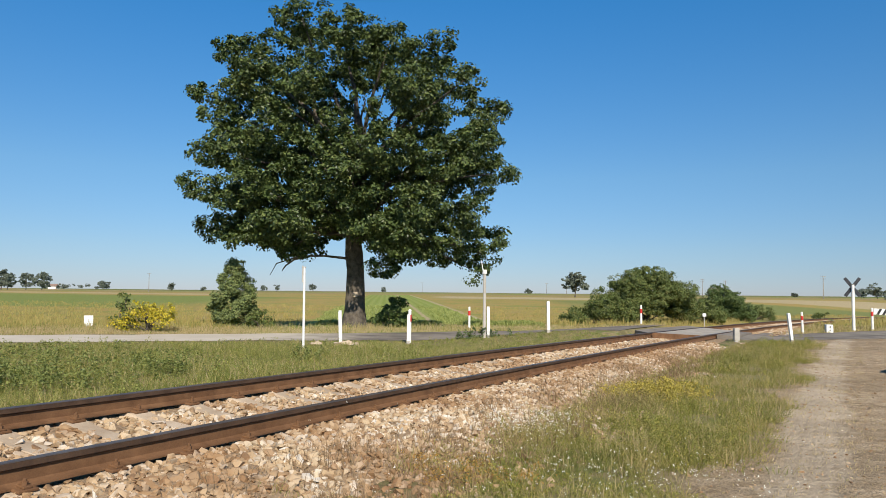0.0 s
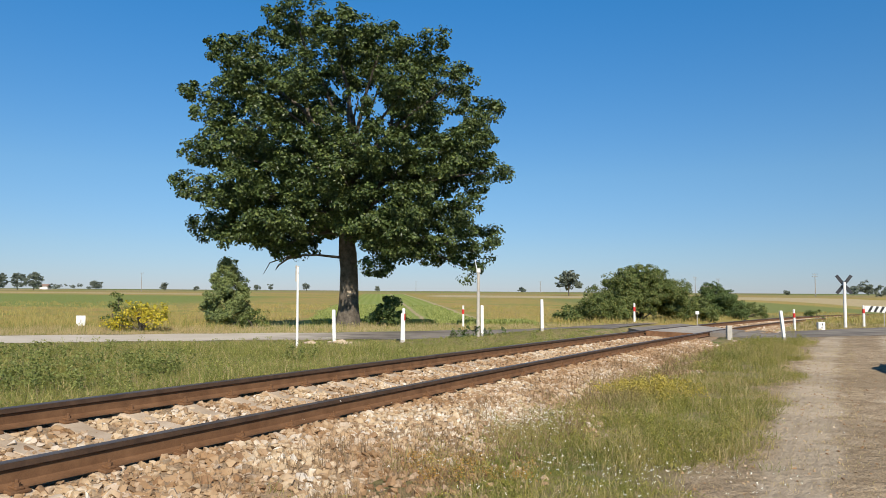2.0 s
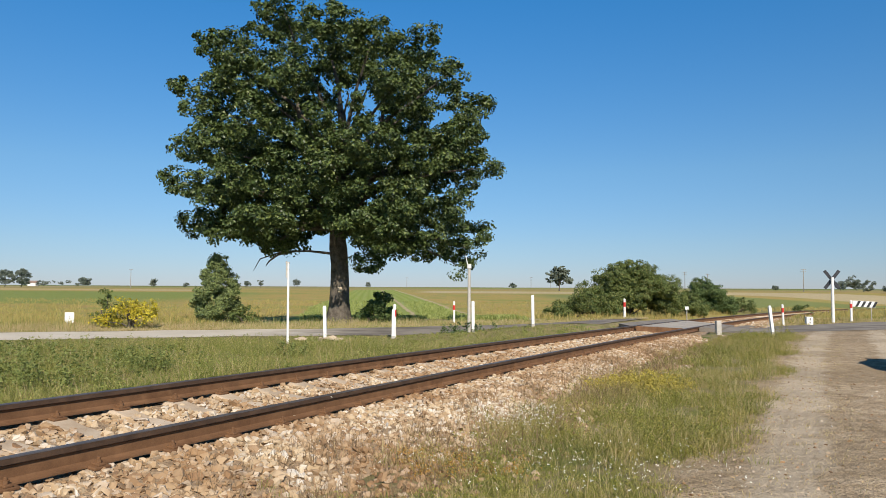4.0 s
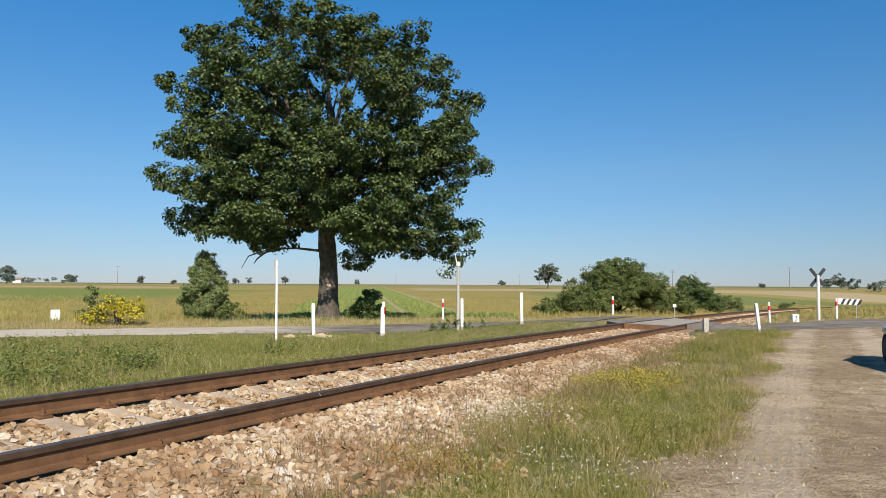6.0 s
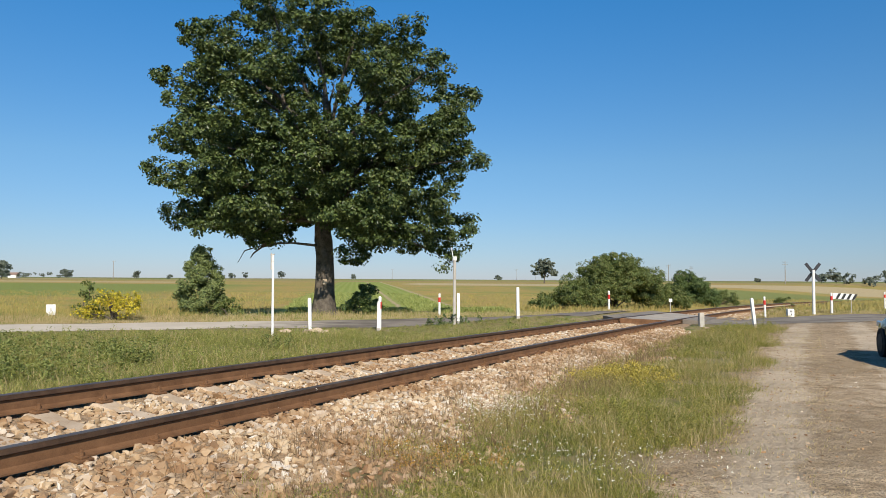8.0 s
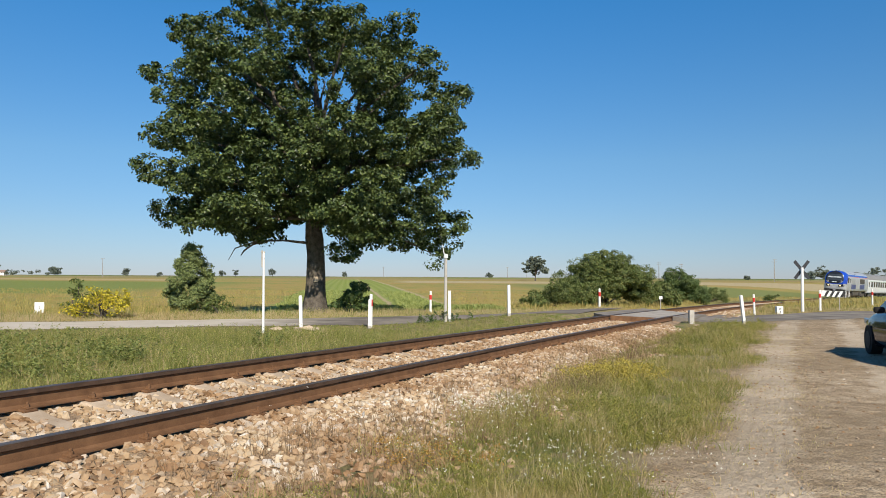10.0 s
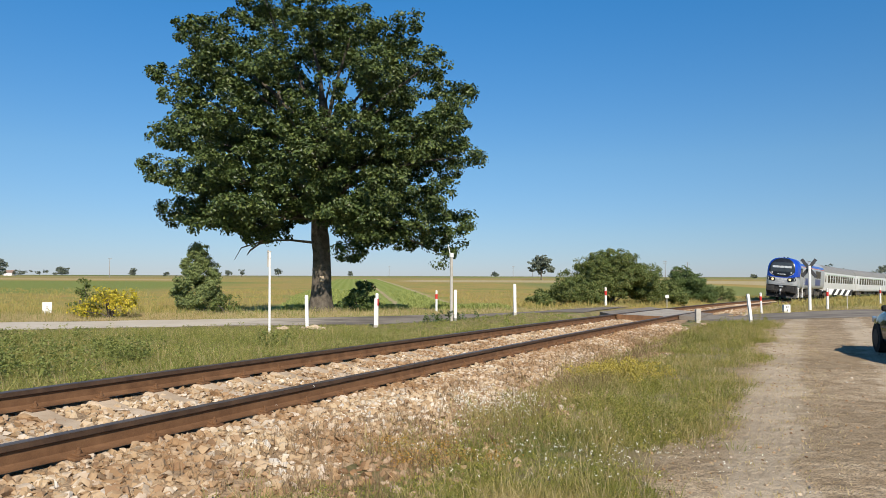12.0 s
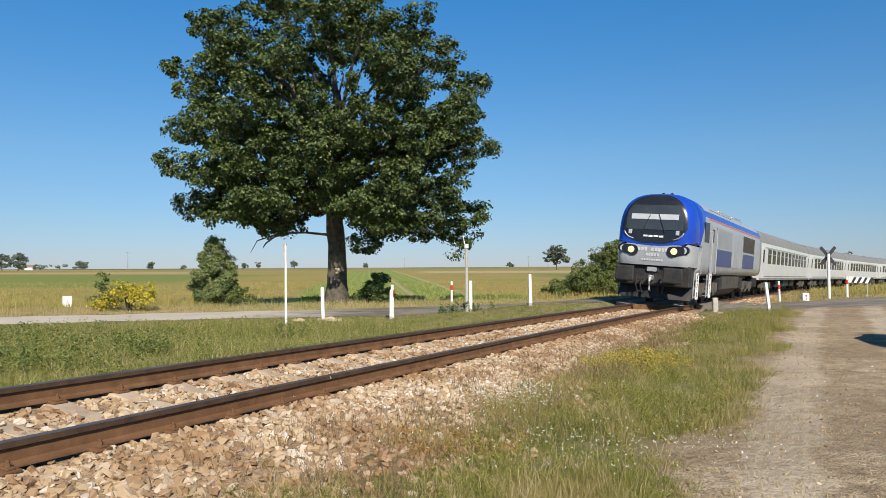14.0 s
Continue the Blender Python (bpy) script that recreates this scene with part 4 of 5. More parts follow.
def cuts(d0, d1, k):
    """Both ends of slab k at its two edges; the first slab starts along the skewed road edge."""
    def at(d, q):
        s0 = 17.5 - 1.33 * max(-0.8, min(0.8, d)) + 1.1 * max(0.0, d - 0.8) + (2.2 if d < -0.8 else 0)
        return s0 + (25.8 - s0) * q
    return ((at(d0, k / 4), at(d1, k / 4)), (at(d0, k / 4 + 0.246), at(d1, k / 4 + 0.246)))


deck = thing("crossing_deck", Matrix(), "pale concrete slabs of a level crossing between the rails", "level crossing")
for d0, d1 in ((-1.45, -0.83), (-0.66, 0.66), (0.83, 1.5)):
    for k in range(4):
        bm = bmesh.new()
        loft(bm, [[at_track(s, d, z) for s, d, z in ((sa, d0, -0.2), (sa, d0, -0.012), (sb, d1, -0.012), (sb, d1, -0.2))] for sa, sb in cuts(d0, d1, k)])
        part("slab", bm, ASPHALT if abs(d0) > 0.7 else DECK, deck)
bm = bmesh.new()
loft(bm, [[at_track(17.5 - 1.33 * d - q, d, z) for d, z in ((-0.66, -0.19), (-0.66, 0.0), (0.66, 0.0), (0.66, -0.19))] for q in (0.12, 0.01)])
part("end_beam", bm, RUST, deck, "rusty steel end beam")

# ---- posts and signs ----
POST_WHITE = mottled("whitewashed_post", (0.66, 0.66, 0.63), (0.8, 0.8, 0.77), 5.0, 0.7, 0, 50, 0.3, 0.003)
POST_RED = mottled("red_post_band", (0.5, 0.03, 0.025), (0.62, 0.05, 0.04), 5.0, 0.6)
POST_GREY = mottled("weathered_grey_post", (0.36, 0.34, 0.3), (0.5, 0.47, 0.42), 4.0, 0.85, 0, 50, 0.4, 0.004)
POST_BLACK = mottled("black_paint", (0.015, 0.015, 0.016), (0.04, 0.04, 0.04), 4.0, 0.6)
SIGN_BACK = mottled("dark_weathered_sign_back", (0.025, 0.027, 0.032), (0.05, 0.053, 0.06), 4.0, 0.6)


def at_ground(x, y, lean_x=0.0, lean_y=0.0, turn=0.0):
    return Matrix.Translation((x, y, ground_z(x, y) - 0.06)) @ Matrix.Rotation(radians(lean_x), 4, "Y") @ Matrix.Rotation(radians(lean_y), 4, "X") @ Matrix.Rotation(radians(turn), 4, "Z")


def white_post(x, y, h, lean, label="slim white-painted marker post in the grass"):
    p = thing("marker_post", at_ground(x, y, lean), label, "post", "white marker posts")
    bm = bmesh.new()
    box(bm, (0.105, 0.105, h), (0, 0, h / 2), 0.012)
    part("shaft", bm, POST_WHITE, p)
    bm = bmesh.new()
    box(bm, (0.095, 0.095, 0.04), (0, 0, h + 0.018), 0.012)
    part("cap", bm, POST_WHITE, p)
    bm = bmesh.new()
    box(bm, (0.112, 0.112, 0.16), (0, 0, 0.08), 0.01)
    part("foot", bm, POST_GREY, p, "dirty grey foot")
    return p


white_post(-3.24, 22.6, 1.14, -2.0)
white_post(-1.12, 23.4, 1.0, 0.5)
white_post(1.6, 24.4, 1.1, -0.5)
white_post(3.77, 25.0, 1.14, -0.8)
white_post(12.7, 25.6, 1.08, -6.5, "leaning white-painted marker post at the edge of the yard")


def red_post(x, y, h, lean=0.0, cap=True):
    p = thing("guide_post", at_ground(x, y, lean), "white roadside guide post with a red band", "post", "red-banded guide posts")
    bm = bmesh.new()
    rod(bm, (0, 0, 0), (0, 0, h), 0.056, 0.052, 14)
    part("shaft", bm, POST_WHITE, p)
    bm = bmesh.new()
    rod(bm, (0, 0, h - 0.36), (0, 0, h - 0.14), 0.06, 0.06, 14)
    part("band", bm, POST_RED, p, "red band")
    bm = bmesh.new()
    rod(bm, (0, 0, h), (0, 0, h + 0.05), 0.06, 0.035, 14)
    part("cap", bm, POST_WHITE, p)
    return p


red_post(-1.1, 23.9, 1.14)
for a in ((1.28, 33.4, 1.08), (9.93, 35.2, 1.1), (18.0, 35.2, 1.08, -2), (22.15, 36.3, 1.15), (33.4, 48.4, 1.2)):
    red_post(*a)

stub = thing("concrete_stub", at_ground(10.82, 25.95), "short grey concrete stub post beside the ballast", "post")
bm = bmesh.new()
box(bm, (0.19, 0.16, 0.56), (0, 0, 0.28), 0.02)
part("shaft", bm, POST_GREY, stub)
bm = bmesh.new()
box(bm, (0.16, 0.13, 0.02), (0, 0, 0.568), 0.008)
part("top_face", bm, CONCRETE, stub)

# tall thin pole with a small head, and a grey wooden one
pole = thing("signal_pole", at_ground(-4.14, 21.1, -0.4), "tall thin white pole with a small bracket at its top", "pole")
bm = bmesh.new()
rod(bm, (0, 0, 0), (0, 0, 2.5), 0.04, 0.032, 12)
part("shaft", bm, POST_WHITE, pole)
bm = bmesh.new()
rod(bm, (-0.05, 0, 2.05), (-0.05, 0, 2.55), 0.026, 0.02, 8)
box(bm, (0.1, 0.05, 0.03), (-0.02, 0, 2.3), 0.006)
box(bm, (0.12, 0.06, 0.04), (-0.02, 0, 2.5), 0.006)
part("bracket", bm, POST_GREY, pole, "grey clamped bracket")
pole = thing("wooden_pole", at_ground(1.46, 24.45), "weathered grey wooden pole with a fitting on top", "pole")
bm = bmesh.new()
rod(bm, (0, 0, 0), (0, 0, 2.28), 0.06, 0.05, 12)
part("shaft", bm, POST_GREY, pole)
bm = bmesh.new()
rod(bm, (0, 0, 2.28), (0, 0, 2.42), 0.08, 0.07, 12)
rod(bm, (-0.06, 0, 2.42), (-0.12, 0, 2.75), 0.02, 0.012, 8)
part("top_fitting", bm, POST_WHITE, pole, "pale cap with a rod")

# crossbuck seen from behind
cb = thing("crossing_cross", at_ground(20.9, 35.8, 0, 0, -20), "level crossing cross on a white post, seen from its dark back", "sign")
bm = bmesh.new()
rod(bm, (0, 0, 0), (0, 0, 2.42), 0.075, 0.07, 14)
part("shaft", bm, POST_WHITE, cb)
for a in (36, -36):
    bm = bmesh.new()
    box(bm, (0.16, 0.03, 1.15), (0, 0.09 if a > 0 else 0.125, 0), 0.008, Matrix.Translation((0, 0, 2.3)) @ Matrix.Rotation(radians(a), 4, "Y"))
    part("cross_arm", bm, SIGN_BACK, cb, "dark back of a cross arm")
bm = bmesh.new()
box(bm, (0.2, 0.05, 0.08), (0, 0.06, 2.3), 0.01)
part("clamp", bm, POST_GREY, cb)

# striped board beside the road
bd = thing("striped_board", at_ground(22.9, 36.5, 0, 0, -12), "black and white diagonally striped warning board beside the road", "sign")
bm = bmesh.new()
box(bm, (1.1, 0.03, 0.32), (0, 0, 0.98), 0.006, Matrix.Rotation(radians(3), 4, "Y"))
bpanel = part("board", bm, POST_WHITE, bd, "white board")
for i in range(4):
    bm = bmesh.new()
    x = -0.42 + i * 0.27
    loft(bm, [[(x, yy, 0.83), (x + 0.13, yy, 0.83), (x + 0.27, yy, 1.13), (x + 0.14, yy, 1.13)] for yy in (-0.021, -0.013)])
    bmesh.ops.transform(bm, matrix=Matrix.Rotation(radians(3), 4, "Y"), verts=bm.verts)
    part("stripe", bm, POST_BLACK, bpanel, "black diagonal stripe")
for x in (-0.5, 0.42):
    bm = bmesh.new()
    rod(bm, (x, 0.03, 0), (x, 0.03, 0.95), 0.025, 0.025, 8)
    part("leg", bm, POST_GREY, bd)

# distance stone
ds = thing("distance_stone", at_ground(19.25, 35.1), "small white distance stone with dark figures", "marker")
bm = bmesh.new()
box(bm, (0.34, 0.2, 0.46), (0, 0, 0.23), 0.02)
part("block", bm, POST_WHITE, ds)
bm = bmesh.new()
box(bm, (0.025, 0.01, 0.1), (-0.05, -0.103, 0.34))
box(bm, (0.04, 0.01, 0.1), (0.03, -0.103, 0.34))
box(bm, (0.045, 0.01, 0.08), (0.0, -0.103, 0.18))
part("figures", bm, SIGN_BACK, ds, "dark bars of its figures")

# white cabinet beyond the lane
cbx = thing("white_sign_box", at_ground(-15.4, 30.7, 0, 0, 28), "small white box on a short grey post beyond the lane", "marker")
bm = bmesh.new()
box(bm, (0.36, 0.18, 0.46), (0, 0, 0.4), 0.015)
part("panel", bm, POST_WHITE, cbx)
bm = bmesh.new()
box(bm, (0.24, 0.12, 0.24), (0, 0, 0.12), 0.015)
part("foot", bm, POST_GREY, cbx)
bm = bmesh.new()
for z in (0.36, 0.44):
    box(bm, (0.05, 0.008, 0.05), (0.0, -0.093, z))
part("figures", bm, POST_GREY, cbx, "grey bars of its figures")

# small sign on a stick
st = thing("small_sign", at_ground(14.2, 38.2), "small pale sign on a thin post beside the line", "sign")
bm = bmesh.new()
rod(bm, (0, 0, 0), (0, 0, 1.2), 0.025, 0.025, 8)
part("shaft", bm, POST_GREY, st)
bm = bmesh.new()
box(bm, (0.2, 0.02, 0.17), (0, -0.03, 1.15), 0.01)
part("plate", bm, POST_WHITE, st)

# white rocks by the posts and the pale heap by the stub
for x, y, r, sq in ((-3.3, 22.3, 0.16, 0.6), (-3.05, 22.45, 0.2, 0.5), (-2.75, 22.5, 0.12, 0.6), (-4.0, 22.4, 0.16, 0.55), (-2.9, 22.2, 0.14, 0.5)):
    v, f = SHAPES[int(abs(x * 10)) % 10]
    ob = new("rock", soup("rock", v * r * (1.4, 1, 0.7), f, CONCRETE))
    ob.matrix_basis = Matrix.Translation((x, y, ground_z(x, y) + r * 0.5))
    tagged(ob, "pale lump of rock lying in the grass", "rock", "pale rocks by the posts")

# ---- far things ----
POLE_GREY = mottled("far_pole_timber", (0.2, 0.19, 0.17), (0.3, 0.28, 0.25), 1.0, 0.9)


def utility_pole(x, y, h, twin=False):
    p = thing("utility_pole", Matrix.Translation((x, y, ground_z(x, y) - 0.2)), "thin grey utility pole with crossarms in the fields", "pole", "utility poles")
    bm = bmesh.new()
    rod(bm, (0, 0, 0), (0, 0, h), 0.16, 0.11, 8)
    part("shaft", bm, POLE_GREY, p)
    for z in (h - 0.3, h - 1.1)[: 2 if twin else 1]:
        bm = bmesh.new()
        box(bm, (1.8, 0.12, 0.12), (0, 0, z))
        for q in (-0.8, 0, 0.8):
            rod(bm, (q, 0, z), (q, 0, z + 0.25), 0.06, 0.04, 6)
        part("crossarm", bm, POLE_GREY, p)


for px, dist, h, tw in ((265, 330, 9, False), (968, 420, 7, False), (1243, 300, 8, True), (1284, 310, 7.5, True), (1457, 250, 8.5, True), (748, 520, 8, False), (1003, 520, 8, False)):
    utility_pole((px - 784) / 1242 * dist, dist, h, tw)
HOUSE_WALL = mottled("white_house_wall", (0.7, 0.69, 0.66), (0.8, 0.79, 0.76), 0.4, 0.85)
HOUSE_ROOF = mottled("brown_house_roof", (0.2, 0.14, 0.11), (0.28, 0.2, 0.16), 0.4, 0.85)
for px, dist, w in ((97, 640, 7), (1266, 420, 7)):
    x = (px - 784) / 1242 * dist
    hs = thing("farmhouse", Matrix.Translation((x, dist, ground_z(x, dist) - 0.2)), "small white farmhouse far off among the fields", "house", "far farmhouses")
    bm = bmesh.new()
    box(bm, (w, 6, 2.8), (0, 0, 1.4))
    part("wall", bm, HOUSE_WALL, hs)
    bm = bmesh.new()
    loft(bm, [[(q, -3.4, 2.75), (q, 0, 5.0), (q, 3.4, 2.75)] for q in (-w / 2 - 0.3, w / 2 + 0.3)])
    part("roof", bm, HOUSE_ROOF, hs)


# ---- the train ----
LOCO_BLUE = mottled("gloss_blue_paint", (0.008, 0.045, 0.36), (0.012, 0.06, 0.43), 1.5, 0.22, 0.0, 40, 0.03, 0.001, 0.5)
LOCO_GREY = mottled("silver_grey_paint", (0.33, 0.35, 0.37), (0.42, 0.44, 0.46), 1.2, 0.38, 0.15, 30, 0.05, 0.001, 0.5)
LOCO_NAVY = mottled("faded_navy_panel", (0.04, 0.055, 0.16), (0.06, 0.08, 0.21), 1.5, 0.4, 0.0, 30, 0.05, 0.001)
RED_LINE = mottled("red_line_paint", (0.55, 0.12, 0.08), (0.65, 0.18, 0.12), 2.0, 0.45)
BLACK = mottled("black_gloss_panel", (0.012, 0.014, 0.018), (0.02, 0.022, 0.028), 3.0, 0.24, 0.0, 40, 0.02, 0.001, 0.5)
DARK = mottled("grimy_running_gear", (0.016, 0.016, 0.018), (0.055, 0.053, 0.05), 2.5, 0.65, 0.1, 30, 0.3, 0.004)
GRIME = mottled("dusty_grey_tank", (0.06, 0.054, 0.046), (0.12, 0.108, 0.092), 2.0, 0.75, 0.1, 30, 0.2, 0.004)
STEEL = mottled("scuffed_light_steel", (0.42, 0.42, 0.42), (0.6, 0.6, 0.6), 4.0, 0.45, 0.6, 60, 0.1, 0.001)
WHITE = mottled("white_paint_mark", (0.72, 0.72, 0.7), (0.82, 0.82, 0.8), 3.0, 0.5)
COACH_WHITE = mottled("coach_off_white_paint", (0.52, 0.53, 0.53), (0.62, 0.63, 0.63), 0.8, 0.4, 0.0, 20, 0.04, 0.001, 0.5)
COACH_ROOF = mottled("dusty_roof_grey", (0.19, 0.19, 0.185), (0.27, 0.27, 0.26), 0.8, 0.7, 0.1, 20, 0.1, 0.002)
GLASS_DARK = mottled("tinted_train_glass", (0.012, 0.016, 0.02), (0.022, 0.028, 0.034), 2.0, 0.14, 0.0, 10, 0.0, 0.001, 0.04)
CAB_GLASS = mottled("cab_windscreen_glass", (0.035, 0.042, 0.047), (0.05, 0.058, 0.064), 2.0, 0.08, 0.0, 10, 0.0, 0.001, 0.5)
FADED_WHITE = mottled("faded_white_lettering", (0.5, 0.51, 0.52), (0.6, 0.61, 0.62), 6.0, 0.5)
# pale colour standing in for the windscreen's bright reflection
SCREEN_SHEEN = mottled("painted_screen_sheen", (0.42, 0.45, 0.48), (0.5, 0.53, 0.56), 3.0, 0.5)


def lamp_material():
    m, t, b = mat("lit_headlamp", 0.1)
    b.inputs["Base Color"].default_value = (0.5, 0.42, 0.25, 1)
    b.inputs["Emission Color"].default_value = (1.0, 0.72, 0.35, 1)
    b.inputs["Emission Strength"].default_value = 0.7
    return m


LAMP_LIT = lamp_material()
LAMP_OFF = mottled("clear_lamp_lens", (0.5, 0.52, 0.54), (0.62, 0.64, 0.66), 4, 0.12, 0.3, 40, 0.0, 0.001, 0.6)
HALF = 1.45


def loco_section(n=64):
    """Outline of the body across, from the near sill round over the roof to the far sill and back."""
    pts = []
    for i in range(n):
        a = math.tau * i / n
        c, s = math.cos(a), math.sin(a)
        p = 9.0 if s < 0 else 3.1
        r = (abs(c) ** p + abs(s) ** p) ** (-1 / p)
        pts.append((HALF * r * c, 2.55 + (1.68 if s > 0 else 1.35) * r * s))
    return pts


def nose_x(k, z):
    return -9.0 - 0.98 * max(0.0, 1 - k ** 9) ** 0.42 + 0.22 * max(0.0, (z - 2.35) / 1.85) ** 1.7


def nose_patch(lift, k_max, z_lo, z_hi, y_half=9.0, top=0.0):
    """The part of the nose inside ring k_max between two heights, raised off it by lift."""
    bm = bmesh.new()
    sec = loco_section()
    # top: how much further the patch reaches towards the roof
    grow = [k_max + top * max(0.0, math.sin(math.tau * i / len(sec))) ** 4 for i in range(len(sec))]
    rings = [[(nose_x(g * q, 2.55 + (z - 2.55) * g * q) - lift, y * g * q, 2.55 + (z - 2.55) * g * q) for g, (y, z) in zip(grow, sec)]
             for q in (1, 0.985, 0.96, 0.92, 0.86, 0.78, 0.66, 0.5, 0.33, 0.16)]
    rings.append([(nose_x(0, 2.55) - lift, y * 0.01, 2.55 + (z - 2.55) * 0.01) for y, z in sec])
    loft(bm, rings, caps=False)
    cuts = [((0, 0, z_lo), (0, 0, -1)), ((0, 0, z_hi), (0, 0, 1))]
    if y_half < 3:
        cuts += [((0, y_half, 0), (0, 1, 0)), ((0, -y_half, 0), (0, -1, 0))]
    for co, no in cuts:
        bmesh.ops.bisect_plane(bm, geom=bm.verts[:] + bm.edges[:] + bm.faces[:], plane_co=co, plane_no=no, clear_outer=True)
    for vx in bm.verts:
        if abs(vx.co.z - 2.22) < 1e-4:
            vx.co.z += 0.2 * (vx.co.y / HALF) ** 2
    return bm


def rounded_foot(bm, z_lo, y_in, y_out):
    """Trim the lower corners of a nose patch to a bowl shape."""
    for side in (-1, 1):
        for q, tilt in ((0.0, 16), (0.45, 34), (0.8, 56)):
            y = y_in + (y_out - y_in) * q
            z = z_lo + 0.42 * q ** 2 + 0.02
            no = (0, side * math.sin(radians(tilt)), -math.cos(radians(tilt)))
            bmesh.ops.bisect_plane(bm, geom=bm.verts[:] + bm.edges[:] + bm.faces[:], plane_co=(0, side * y, z), plane_no=no, clear_outer=True)
    return bm


def slab(bm, x0, x1, y, z0, z1, t=0.012, side=-1, bevel=0.0):
    """A thin plate on the body side."""
    return box(bm, (x1 - x0, t, z1 - z0), ((x0 + x1) / 2, side * y, (z0 + z1) / 2), bevel)


def side_y(z):
    p = 9.0 if z < 2.55 else 3.1
    h = abs(z - 2.55) / (1.35 if z < 2.55 else 1.68)
    return HALF * max(0.0, 1 - h ** p) ** (1 / p)


def wheelset(parent, x, r, name="wheel"):
    for side in (-1, 1):
        bm = bmesh.new()
        rod(bm, (x, side * 0.69, r), (x, side * 0.82, r), r, r, 28)
        rod(bm, (x, side * 0.66, r), (x, side * 0.69, r), r + 0.03, r + 0.03, 28)
        rod(bm, (x, side * 0.82, r), (x, side * 0.98, r), 0.16, 0.13, 14)
        part(name, bm, DARK, parent, "steel wheel with its axle box")


def bogie(parent, x, base, r):
    bm = bmesh.new()
    for side in (-1, 1):
        box(bm, (base + 1.3, 0.14, 0.26), (x, side * 1.14, r + 0.16), 0.03)
        box(bm, (0.9, 0.18, 0.3), (x, side * 1.16, r + 0.3), 0.04)
        for e in (-1, 1):
            box(bm, (0.42, 0.22, 0.38), (x + e * base / 2, side * 1.16, r + 0.05), 0.05)
            for q in (-0.33, 0.33):
                rod(bm, (x + e * base / 2 + q, side * 1.22, r + 0.02), (x + e * base / 2 + q, side * 1.22, r + 0.42), 0.1, 0.1, 10)
        rod(bm, (x - 0.6, side * 1.27, r - 0.1), (x + 0.6, side * 1.27, r + 0.2), 0.05, 0.05, 8)
    box(bm, (0.5, 2.0, 0.3), (x, 0, r + 0.25), 0.03)
    bg = part("bogie", bm, GRIME, parent, "dusty dark bogie frame with springs")
    for e in (-1, 1):
        wheelset(bg, x + e * base / 2, r)


